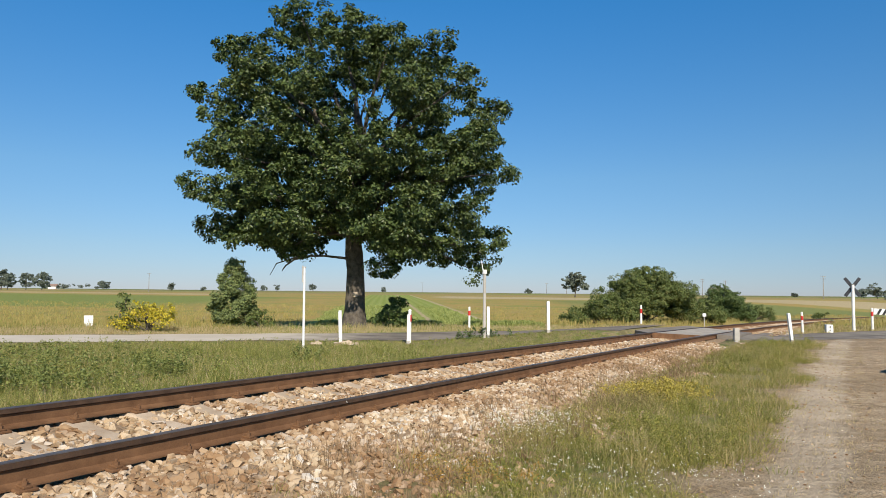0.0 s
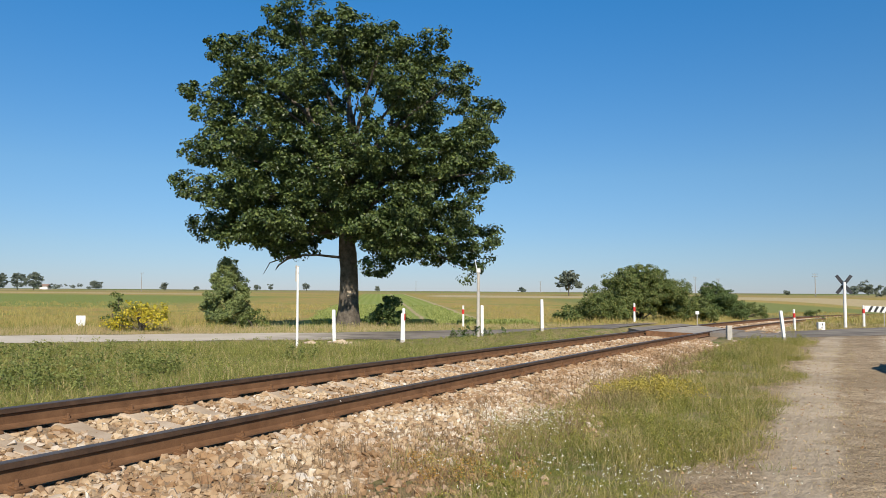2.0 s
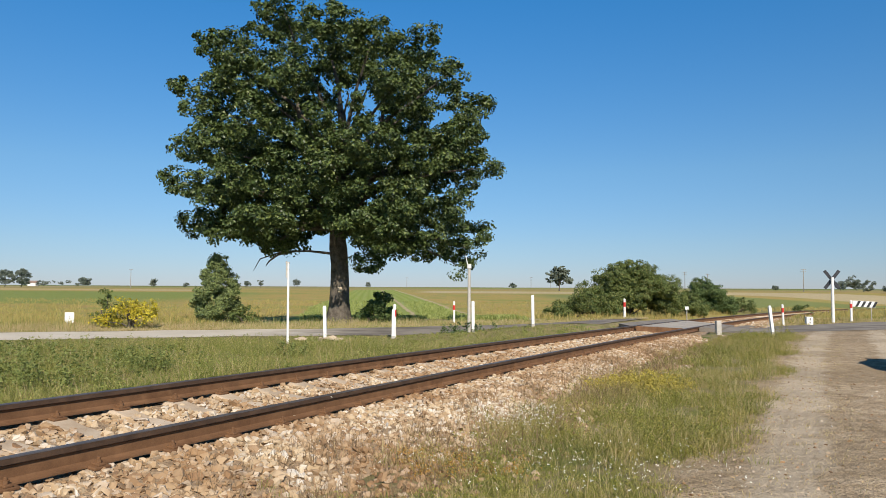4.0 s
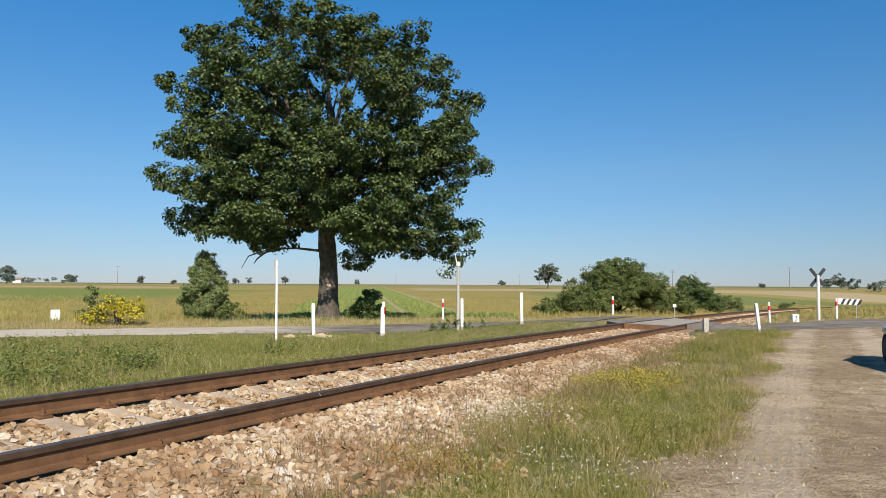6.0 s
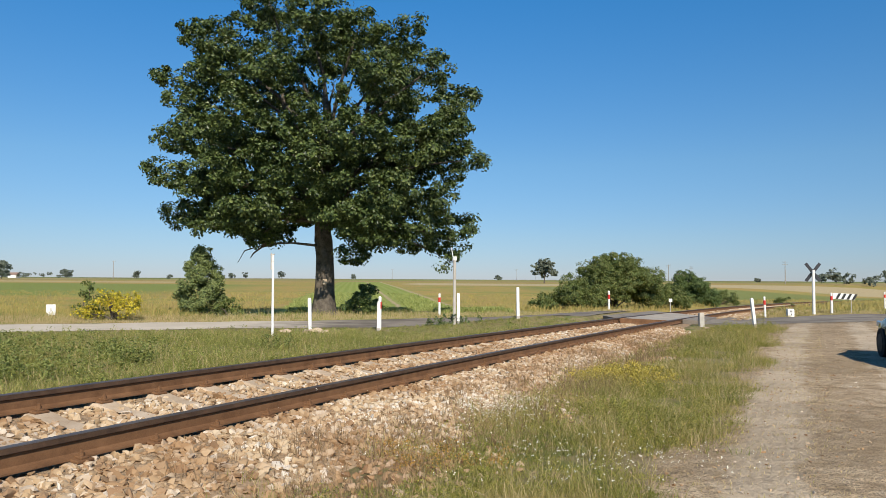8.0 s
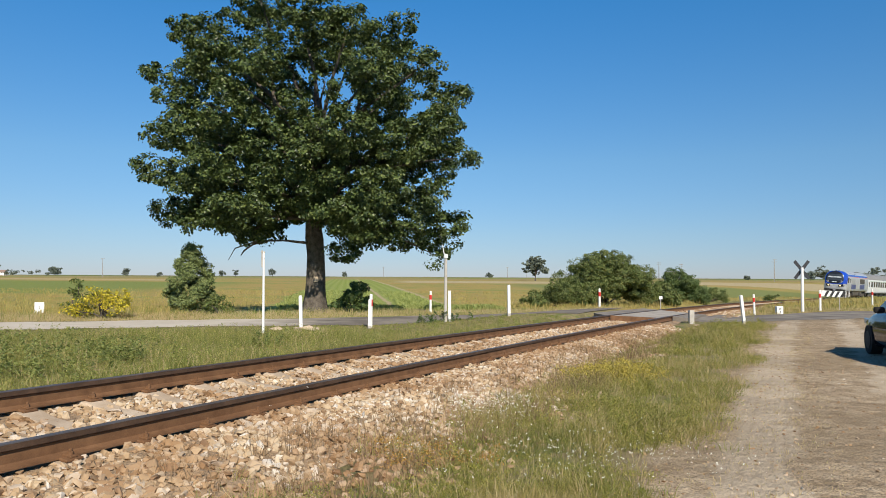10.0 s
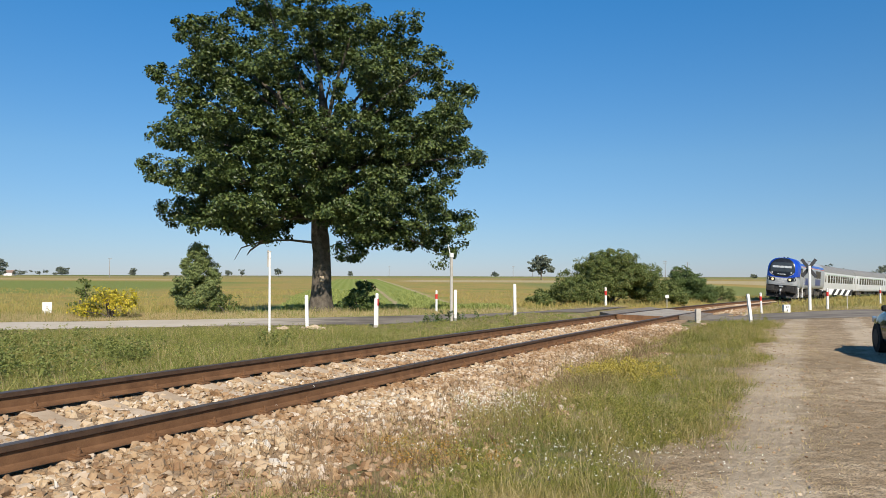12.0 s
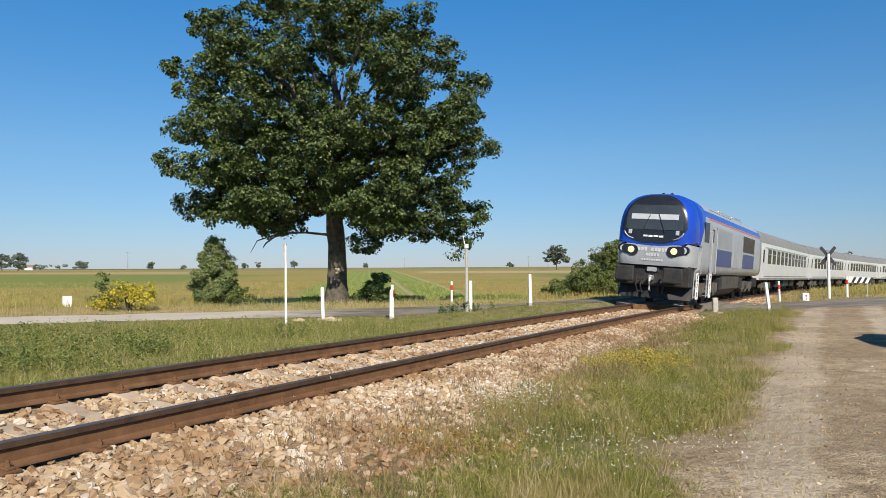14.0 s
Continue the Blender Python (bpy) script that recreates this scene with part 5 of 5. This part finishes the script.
def build_loco():
    lo = thing("locomotive", Matrix(), "blue-nosed silver diesel locomotive hauling white coaches along the line", "locomotive")
    sec = loco_section()
    # nose: blue hood above, grey below
    nose = nose_patch(0.0, 1.0, 2.22, 9)
    part("nose_hood", nose, LOCO_BLUE, lo, "glossy blue rounded nose", smooth_it=True)
    part("lower_front", nose_patch(0.0, 1.0, 1.5, 2.22), LOCO_GREY, lo, "silver-grey lower front", smooth_it=True)
    blk = part("windscreen_surround", rounded_foot(nose_patch(0.014, 0.82, 2.32, 9, top=0.15), 2.32, 0.5, 1.15), BLACK, lo, "gloss black windscreen surround", smooth_it=True)
    wind = part("windscreen", nose_patch(0.03, 0.78, 2.82, 3.74, 1.04, 0.08), CAB_GLASS, blk, "raked dark windscreen", smooth_it=True)
    # reflected light on the glass, laid on as a pale patch
    part("sun_blind", nose_patch(0.036, 0.72, 3.2, 3.4, 0.86), SCREEN_SHEEN, blk, "pale reflection painted as a band on the windscreen", smooth_it=True)
    # body shell behind the nose
    bm = bmesh.new()
    loft(bm, [[(x, y, z) for y, z in sec] for x in (-9.0, -8.2, -7.4, -6.0, 0.0, 6.0, 9.0, 9.7)], caps=True)
    for z in (2.22, 3.52, 3.78):
        bmesh.ops.bisect_plane(bm, geom=bm.verts[:] + bm.edges[:] + bm.faces[:], plane_co=(0, 0, z), plane_no=(0, 0, 1))
    for co, no in (((-8.9, 0, 2.22), (1, 0, -0.97)),):
        bmesh.ops.bisect_plane(bm, geom=bm.verts[:] + bm.edges[:] + bm.faces[:], plane_co=co, plane_no=no)
    for vx in bm.verts:
        if abs(vx.co.z - 2.22) < 1e-4 and vx.co.x < -8.85:
            vx.co.z += 0.2
    groups = {"side": [], "blue": [], "roof": []}
    bms = {k: bm if k == "side" else bm.copy() for k in groups}
    for key, b in bms.items():
        kill = []
        for fc in b.faces:
            c = fc.calc_center_median()
            front = (c.x + 8.9) - 0.97 * (c.z - 2.22) < 0
            what = "roof" if c.z > 3.78 and c.x > -7.6 else "blue" if c.z > 3.52 or (front and c.z > 2.22) else "side"
            if what != key:
                kill.append(fc)
        bmesh.ops.delete(b, geom=kill, context="FACES")
    part("body_side", bms["side"], LOCO_GREY, lo, "silver-grey body sides", smooth_it=True)
    part("blue_cantrail", bms["blue"], LOCO_BLUE, lo, "blue upper band running back from the nose", smooth_it=True)
    part("roof", bms["roof"], LOCO_GREY, lo, "silver roof", smooth_it=True)
    # side dressing, both sides
    for side in (-1, 1):
        bm = bmesh.new()
        slab(bm, -7.0, 9.4, side_y(3.46) + 0.004, 3.44, 3.5, 0.02, side)
        part("red_stripe", bm, RED_LINE, lo, "thin red stripe under the blue band")
        for x0, x1 in ((-5.4, -1.4), (2.2, 6.4)):
            bm = bmesh.new()
            slab(bm, x0, x1, 1.452, 1.62, 2.34, 0.016, side, 0.004)
            part("blue_panel", bm, LOCO_NAVY, lo, "faded navy panel on the body side")
            bm = bmesh.new()
            slab(bm, x0, x1, 1.45, 2.45, 3.26, 0.02, side, 0.005)
            for i in range(9):
                slab(bm, x0 + 0.1, x1 - 0.1, 1.462, 2.52 + i * 0.078, 2.55 + i * 0.078, 0.02, side)
            part("vent_grille", bm, GRIME if x0 > 0 else LOCO_GREY, lo, "slatted side grille")
        for x0 in (-0.9, 0.5, 7.0):
            bm = bmesh.new()
            slab(bm, x0, x0 + 0.9, 1.453, 1.6, 2.9, 0.012, side, 0.004)
            part("side_hatch", bm, LOCO_GREY, lo)
        bm = bmesh.new()
        slab(bm, -6.7, -5.95, 1.452, 1.35, 3.22, 0.02, side, 0.006)
        door = part("cab_door", bm, LOCO_GREY, lo, "grey cab door")
        bm = bmesh.new()
        slab(bm, -6.55, -6.1, 1.462, 2.55, 3.1, 0.02, side, 0.01)
        part("door_window", bm, GLASS_DARK, door, "small dark window")
        for x in (-6.85, -5.8):
            bm = bmesh.new()
            rod(bm, (x, side * 1.53, 1.3), (x, side * 1.53, 3.0), 0.018, 0.018, 8)
            for z in (1.32, 2.98):
                rod(bm, (x, side * 1.44, z), (x, side * 1.53, z), 0.016, 0.016, 8)
            part("handrail", bm, STEEL, lo, "steel handrail beside the cab door")
        bm = bmesh.new()
        slab(bm, -8.05, -7.1, 1.44, 2.5, 3.28, 0.03, side, 0.03)
        part("cab_side_window", bm, GLASS_DARK, lo, "dark cab side window")
        # steps under the cab
        for x in (-6.35, -8.9):
            bm = bmesh.new()
            for q in (-0.22, 0.22):
                box(bm, (0.05, 0.05, 0.95), (x + q, side * 1.36, 0.82), 0.008)
            box(bm, (0.4, 0.02, 0.3), (x, side * 1.33, 1.2), 0.005)
            box(bm, (0.4, 0.02, 0.12), (x, side * 1.3, 0.6), 0.005)
            for z in (0.42, 0.75, 1.08):
                box(bm, (0.42, 0.22, 0.03), (x, side * 1.32, z))
            part("cab_steps", bm, STEEL, lo, "light steel steps under the cab")
            bm = bmesh.new()
            for q in (-0.17, 0.17):
                box(bm, (0.07, 0.03, 0.95), (x + q, side * 1.45, 0.83), 0.006)
            for z in (0.38, 0.66, 0.96, 1.28):
                box(bm, (0.28, 0.03, 0.1), (x, side * 1.447, z), 0.006)
            part("step_plate", bm, WHITE, lo, "pale slotted plate of the cab steps")
        # lamps in their black housings
        bm = bmesh.new()
        for q in range(6):
            rod(bm, (-10.02 + q * 0.014, side * (0.72 + q * 0.085), 2.03 + q * 0.014), (-9.7, side * (0.72 + q * 0.085), 2.03 + q * 0.014), 0.2 - 0.008 * q, 0.2 - 0.008 * q, 18)
        hs = part("lamp_housing", bm, BLACK, lo, "black lamp housing")
        bm = bmesh.new()
        rod(bm, (-10.04, side * 0.78, 2.05), (-9.9, side * 0.78, 2.05), 0.12, 0.14, 20)
        part("headlamp", bm, LAMP_LIT, hs, "lit round yellowish headlamp")
        bm = bmesh.new()
        rod(bm, (-9.97, side * 1.1, 2.09), (-9.8, side * 1.1, 2.09), 0.12, 0.14, 20)
        part("headlamp", bm, LAMP_OFF, hs, "round headlamp")
        # small upper lamps and the pale lines below the windscreen
        bm = bmesh.new()
        box(bm, (0.06, 0.13, 0.17), (-10.0, side * 0.86, 2.72), 0.02)
        part("marker_lamp", bm, LAMP_OFF, lo, "small white marker lamp")
        bm = bmesh.new()
        tube(bm, [(-9.975, side * 1.09, 2.74), (-9.985, side * 1.02, 2.62), (-9.99, side * 0.9, 2.52), (-9.995, side * 0.72, 2.46)], [0.016, 0.024, 0.024, 0.014], 8)
        part("trim_line", bm, STEEL, lo, "curved silver trim line")
        # wiper
        bm = bmesh.new()
        rod(bm, (-10.03, side * 0.42, 2.74), (-9.96, side * 0.15, 3.4), 0.014, 0.01, 6)
        part("wiper", bm, DARK, blk, "black wiper")
        # buffers
        bm = bmesh.new()
        rod(bm, (-10.3, side * 0.87, 1.16), (-9.6, side * 0.87, 1.16), 0.17, 0.22, 16)
        box(bm, (0.11, 0.7, 0.56), (-10.36, side * 0.87, 1.16), 0.05)
        part("buffer", bm, DARK, lo, "black rectangular buffer")
        bm = bmesh.new()
        rod(bm, (9.7, side * 0.87, 1.06), (10.1, side * 0.87, 1.06), 0.14, 0.14, 14)
        part("buffer", bm, DARK, lo)
    # running number and maker's marks as plain bars
    bm = bmesh.new()
    for i in range(9):
        if i != 5:
            box(bm, (0.012, 0.09, 0.13), (-9.99, -0.5 + i * 0.125, 2.08), 0.004)
    part("number_bars", bm, FADED_WHITE, lo, "white bars of the running number")
    bm = bmesh.new()
    for i in range(5):
        box(bm, (0.012, 0.07, 0.1), (-9.99, -0.2 + i * 0.1, 1.89), 0.004)
    part("depot_bars", bm, FADED_WHITE, lo, "white bars of small lettering")
    bm = bmesh.new()
    for i in range(9):
        box(bm, (0.012, 0.055, 0.07), (-9.985, -0.36 + i * 0.09, 1.7), 0.004)
    part("register_bars", bm, FADED_WHITE, lo, "row of small white bars")
    bm = bmesh.new()
    for i in range(4):
        box(bm, (0.012, 0.16, 0.07), (-10.0, -0.28 + i * 0.19, 2.57 + 0.012 * (i % 2)), 0.01)
    part("maker_mark", bm, WHITE, lo, "white plain mark")
    # beam, plough, coupling, hoses
    bm = bmesh.new()
    box(bm, (0.7, 2.72, 0.78), (-9.45, 0, 1.14), 0.06)
    box(bm, (0.25, 0.5, 0.16), (-9.72, 0, 1.33), 0.03)
    part("buffer_beam", bm, DARK, lo, "black buffer beam")
    bm = bmesh.new()
    ring = [(-9.75, 0.28), (-9.5, 0.28), (-9.3, 0.85), (-9.45, 0.85)]
    loft(bm, [[(x + abs(y) * 0.22, y, z) for x, z in ring] for y in (-1.35, -0.7, 0.0, 0.7, 1.35)])
    part("snow_plough", bm, DARK, lo, "black snow plough")
    bm = bmesh.new()
    box(bm, (0.35, 0.14, 0.2), (-9.95, 0, 1.04), 0.04)
    tube(bm, [(-10.08, 0, 1.04), (-10.16, 0, 0.92), (-10.1, 0, 0.62), (-9.95, 0, 0.55)], [0.05, 0.05, 0.045, 0.03])
    part("coupling_hook", bm, STEEL, lo, "steel hook and screw coupling")
    for y in (-0.5, -0.33, 0.33, 0.5):
        bm = bmesh.new()
        tube(bm, [(-9.8, y, 1.0), (-10.02, y, 0.98), (-10.1, y, 0.72), (-10.0, y * 0.9, 0.48), (-9.84, y * 0.8, 0.52)], [0.03] * 5)
        part("brake_hose", bm, DARK, lo, "black hanging brake hose")
    bm = bmesh.new()
    box(bm, (0.02, 0.36, 0.17), (-9.86, 0, 1.36), 0.03)
    part("front_plate", bm, STEEL, lo, "small pale plate on the beam")
    # mirrors and roof fittings
    for side in (-1, 1):
        bm = bmesh.new()
        tube(bm, [(-8.9, side * 1.44, 1.25), (-8.95, side * 1.56, 1.3), (-8.95, side * 1.56, 2.3), (-8.9, side * 1.44, 2.35)], [0.016] * 4, 6)
        part("corner_handrail", bm, STEEL, lo, "steel corner handrail")
    bm = bmesh.new()
    for x, l in ((0.4, 3.2), (4.4, 3.6)):
        box(bm, (l, 1.5, 0.12), (x, 0, 4.2), 0.05)
    part("roof_hatch", bm, LOCO_GREY, lo, "raised silver roof hatches")
    bm = bmesh.new()
    for i in range(14):
        box(bm, (0.3, 0.03, 0.12), (-5.6 + i * 0.42, -1.12, 3.88), 0.01)
    part("roof_louvre", bm, DARK, lo, "row of dark louvres along the roof edge")
    bm = bmesh.new()
    rod(bm, (4.2, -0.3, 4.15), (4.2, -0.3, 4.36), 0.22, 0.18, 14)
    part("exhaust", bm, DARK, lo, "dark exhaust stub on the roof")
    bm = bmesh.new()
    box(bm, (1.7, 1.2, 0.1), (5.9, 0, 4.3), 0.04)
    part("roof_cover", bm, DARK, lo, "dark cover on the roof")
    bm = bmesh.new()
    for y in (-0.18, 0.14):
        rod(bm, (-8.1, y, 4.12), (-8.1, y, 4.26), 0.05, 0.04, 10)
        rod(bm, (-8.32, y, 4.28), (-7.95, y, 4.26), 0.07, 0.03, 10)
    part("horn", bm, DARK, lo, "twin roof horns")
    # under the floor
    bm = bmesh.new()
    ring = [(-1.3, 1.2), (-1.25, 0.62), (-0.85, 0.3), (0.85, 0.3), (1.25, 0.62), (1.3, 1.2)]
    loft(bm, [[(x, y * w, z) for y, z in ring] for x, w in ((-2.6, 1), (2.6, 1))])
    part("fuel_tank", bm, GRIME, lo, "dusty grey fuel tank")
    for x in (-3.1, 3.1, 8.9):
        for side in (-1, 1):
            bm = bmesh.new()
            box(bm, (0.6, 0.5, 0.55), (x, side * 1.1, 0.85), 0.04)
            part("equipment_box", bm, DARK, lo, "dark underfloor box")
    for x in (-5.6, 5.6):
        bogie(lo, x, 2.8, 0.5)
    return lo


def coach_section():
    return [(-1.42, 1.0), (-1.43, 1.6), (-1.42, 2.9), (-1.36, 3.32), (-1.18, 3.74), (-0.84, 4.03), (-0.42, 4.19), (0, 4.24),
            (0.42, 4.19), (0.84, 4.03), (1.18, 3.74), (1.36, 3.32), (1.42, 2.9), (1.43, 1.6), (1.42, 1.0)]


def build_coach():
    co = thing("passenger_coach", Matrix(), "white passenger coach with dark windows and a grey roof", "coach", "coaches of the train")
    sec = coach_section()
    bm = bmesh.new()
    body = sec[:4] + sec[11:]
    loft(bm, [[(x, y, z) for y, z in body] for x in (-13.0, 0, 13.0)])
    part("body", bm, COACH_WHITE, co, "off-white coach body")
    bm = bmesh.new()
    loft(bm, [[(x, y * 1.004, z + 0.004) for y, z in sec[3:12]] for x in (-13.0, -12.9, 12.9, 13.0)])
    part("roof", bm, COACH_ROOF, co, "grey ribbed roof", smooth_it=False)
    bm = bmesh.new()
    for i in range(60):
        x = -12.6 + i * 0.427
        pts = [(y * 1.012, z + 0.02) for y, z in sec[4:11]]
        loft(bm, [[(x + q, y, z) for y, z in pts] for q in (0, 0.03)], closed=False)
    part("roof_rib", bm, COACH_ROOF, co)
    for side in (-1, 1):
        for i in range(11):
            x = -9.6 + i * 1.92
            bm = bmesh.new()
            slab(bm, x - 0.64, x + 0.64, 1.424, 2.05, 2.98, 0.03, side, 0.01)
            w = part("window", bm, GLASS_DARK, co)
            bm = bmesh.new()
            slab(bm, x - 0.6, x + 0.6, 1.44, 2.64, 2.67, 0.02, side)
            part("glazing_bar", bm, STEEL, w)
        for x in (-11.9, 11.9):
            bm = bmesh.new()
            slab(bm, x - 0.42, x + 0.42, 1.42, 1.08, 3.05, 0.03, side, 0.008)
            d = part("door", bm, COACH_WHITE, co, "pale folding coach door")
            bm = bmesh.new()
            slab(bm, x - 0.24, x + 0.24, 1.432, 2.1, 2.9, 0.03, side, 0.01)
            part("door_window", bm, GLASS_DARK, d)
        bm = bmesh.new()
        slab(bm, -11.3, 11.3, 1.416, 3.03, 3.08, 0.02, side)
        part("waist_line", bm, mottled_green, co, "thin green line above the windows")
        bm = bmesh.new()
        slab(bm, -13.0, 13.0, 1.426, 1.02, 1.14, 0.03, side)
        part("sill_rail", bm, COACH_ROOF, co, "grey sill rail")
        bm = bmesh.new()
        for z in (1.42, 1.62, 1.82):
            slab(bm, -11.3, 11.3, 1.428, z, z + 0.03, 0.02, side)
        part("side_rib", bm, COACH_WHITE, co, "pressed ribs below the windows")
        bm = bmesh.new()
        slab(bm, -11.3, 11.3, 1.427, 1.2, 1.27, 0.02, side)
        part("grey_line", bm, COACH_ROOF, co, "thin grey line along the lower side")
        for e in (-1, 1):
            bm = bmesh.new()
            rod(bm, (e * 13.0, side * 0.87, 1.06), (e * 13.22, side * 0.87, 1.06), 0.2, 0.2, 14)
            part("buffer", bm, DARK, co)
    for e in (-1, 1):
        bm = bmesh.new()
        box(bm, (0.24, 1.5, 2.4), (e * 13.1, 0, 2.35), 0.05)
        part("gangway", bm, DARK, co, "black rubber gangway")
    bm = bmesh.new()
    for x, l in ((-3.6, 2.2), (0.2, 3.0), (3.9, 1.8)):
        box(bm, (l, 2.4, 0.5), (x, 0, 0.72), 0.05)
    part("underframe_box", bm, DARK, co, "dark underfloor equipment")
    for x in (-9.5, 9.5):
        bogie(co, x, 2.5, 0.46)
    return co


mottled_green = mottled("green_line_paint", (0.2, 0.33, 0.16), (0.26, 0.4, 0.2), 3, 0.5)
loco = build_loco()
coach = build_coach()
TRAIN = [(loco, 9.95)] + [(coach if i == 0 else copy_thing(coach, Matrix()), 20.05 + 13.25 + 26.5 * i) for i in range(6)]


# ---- the parked car ----
def build_car():
    car = thing("parked_car", Matrix.Translation((10.52, 13.3, -0.36)) @ Matrix.Rotation(radians(90 + CAR_TURN), 4, "Z"), "dark blue-grey hatchback car parked on the dirt yard", "car")
    paint = mottled("dark_blue_grey_car_paint", (0.012, 0.02, 0.036), (0.016, 0.026, 0.044), 1.0, 0.1, 0.0, 20, 0.0, 0.001, 0.35)
    rubber = mottled("tyre_rubber", (0.012, 0.012, 0.012), (0.03, 0.028, 0.026), 6, 0.85)
    glass = mottled("car_window_glass", (0.03, 0.04, 0.05), (0.04, 0.05, 0.06), 2, 0.05, 0, 10, 0.0, 0.001, 0.8)
    # stations: x, half width at belt, sill z, belt z
    st = [(2.08, 0.62, 0.32, 0.58), (2.0, 0.74, 0.24, 0.68), (1.75, 0.83, 0.2, 0.76), (1.3, 0.87, 0.2, 0.86), (0.85, 0.88, 0.2, 0.93), (0, 0.885, 0.2, 0.95),
          (-1.0, 0.885, 0.2, 0.97), (-1.6, 0.87, 0.22, 0.99), (-1.95, 0.8, 0.28, 0.97), (-2.06, 0.7, 0.36, 0.85)]
    bm = bmesh.new()
    loft(bm, [[(x, -w * 0.94, lo), (x, -w, lo + 0.14), (x, -w * 1.01, (lo + hi) / 2), (x, -w * 0.98, hi - 0.08), (x, -w * 0.9, hi), (x, 0, hi + 0.04),
               (x, w * 0.9, hi), (x, w * 0.98, hi - 0.08), (x, w * 1.01, (lo + hi) / 2), (x, w, lo + 0.14), (x, w * 0.94, lo)] for x, w, lo, hi in st])
    part("body", bm, paint, car, "dark glossy body", smooth_it=True)
    gh = [(1.05, 0.78, 0.9, 0.93), (0.35, 0.66, 0.92, 1.36), (-0.3, 0.64, 0.93, 1.46), (-1.2, 0.62, 0.95, 1.42), (-1.85, 0.6, 0.96, 1.08)]
    bm = bmesh.new()
    loft(bm, [[(x, -0.8, lo), (x, -(w + 0.04), hi - 0.1 * (hi - lo)), (x, -w * 0.8, hi), (x, 0, hi + 0.02), (x, w * 0.8, hi), (x, w + 0.04, hi - 0.1 * (hi - lo)), (x, 0.8, lo)] for x, w, lo, hi in gh])
    part("cabin", bm, paint, car, "dark cabin and roof", smooth_it=True)
    for side in (-1, 1):
        for x0, x1, z0, z1 in ((0.72, -0.25, 1.0, 1.33), (-0.33, -1.25, 1.02, 1.34)):
            bm = bmesh.new()
            t0 = 0.45 if x0 > 0.5 else 0.0
            loft(bm, [[(x0, side * 0.79, z0), (x0 - t0, side * 0.71, z1), (x1, side * 0.7, z1), (x1, side * 0.79, z0)],
                      [(x0, side * 0.81, z0), (x0 - t0, side * 0.735, z1), (x1, side * 0.725, z1), (x1, side * 0.81, z0)]])
            part("side_window", bm, glass, car, "dark side window")
        for x in (1.3, -1.28):
            bm = bmesh.new()
            rod(bm, (x, side * 0.68, 0.31), (x, side * 0.9, 0.31), 0.31, 0.31, 28)
            wh = part("wheel", bm, rubber, car, "black tyre")
            bm = bmesh.new()
            rod(bm, (x, side * 0.89, 0.31), (x, side * 0.912, 0.31), 0.2, 0.19, 20)
            part("rim", bm, DARK, wh, "dark wheel rim")
        bm = bmesh.new()
        box(bm, (0.14, 0.2, 0.13), (0.36, side * 0.93, 0.99), 0.04)
        part("mirror", bm, rubber, car, "black door mirror")
        bm = bmesh.new()
        box(bm, (0.36, 0.06, 0.14), (1.86, side * 0.76, 0.68), 0.03, None)
        part("headlight", bm, LAMP_OFF, car, "clear headlight")
        for x in (-0.2, -1.1):
            bm = bmesh.new()
            box(bm, (0.2, 0.03, 0.03), (x, side * 0.895, 0.86), 0.008)
            part("door_handle", bm, STEEL, car)
    bm = bmesh.new()
    loft(bm, [[(1.02, -0.7, 0.97), (0.42, -0.58, 1.34), (0.42, 0.58, 1.34), (1.02, 0.7, 0.97)], [(1.05, -0.7, 0.99), (0.45, -0.58, 1.36), (0.45, 0.58, 1.36), (1.05, 0.7, 0.99)]])
    part("windscreen", bm, glass, car, "sloping windscreen")


CAR_TURN = -20.0
build_car()


def front_at(t):
    """How far along the line the headlamps stand at t seconds."""
    u = 14 - t
    return 16.6 + 27.0 * u - 0.85 * min(u, 4.0) ** 2 - 6.8 * max(0.0, u - 4.0)


def motions():
    for ob, back in TRAIN:
        rows = []
        for i in range(29):
            t = i * 0.5
            s = front_at(t) + back
            th = on_track(s)[2]
            rows.append((t, Matrix.Translation(at_track(s, 0, 0.0)) @ Matrix.Rotation(th, 4, "Z") @ Matrix.Rotation(math.atan(-GRADE), 4, "Y") @ Matrix.Rotation(math.atan(CANT), 4, "X")))
        walk(ob, rows)


motions()
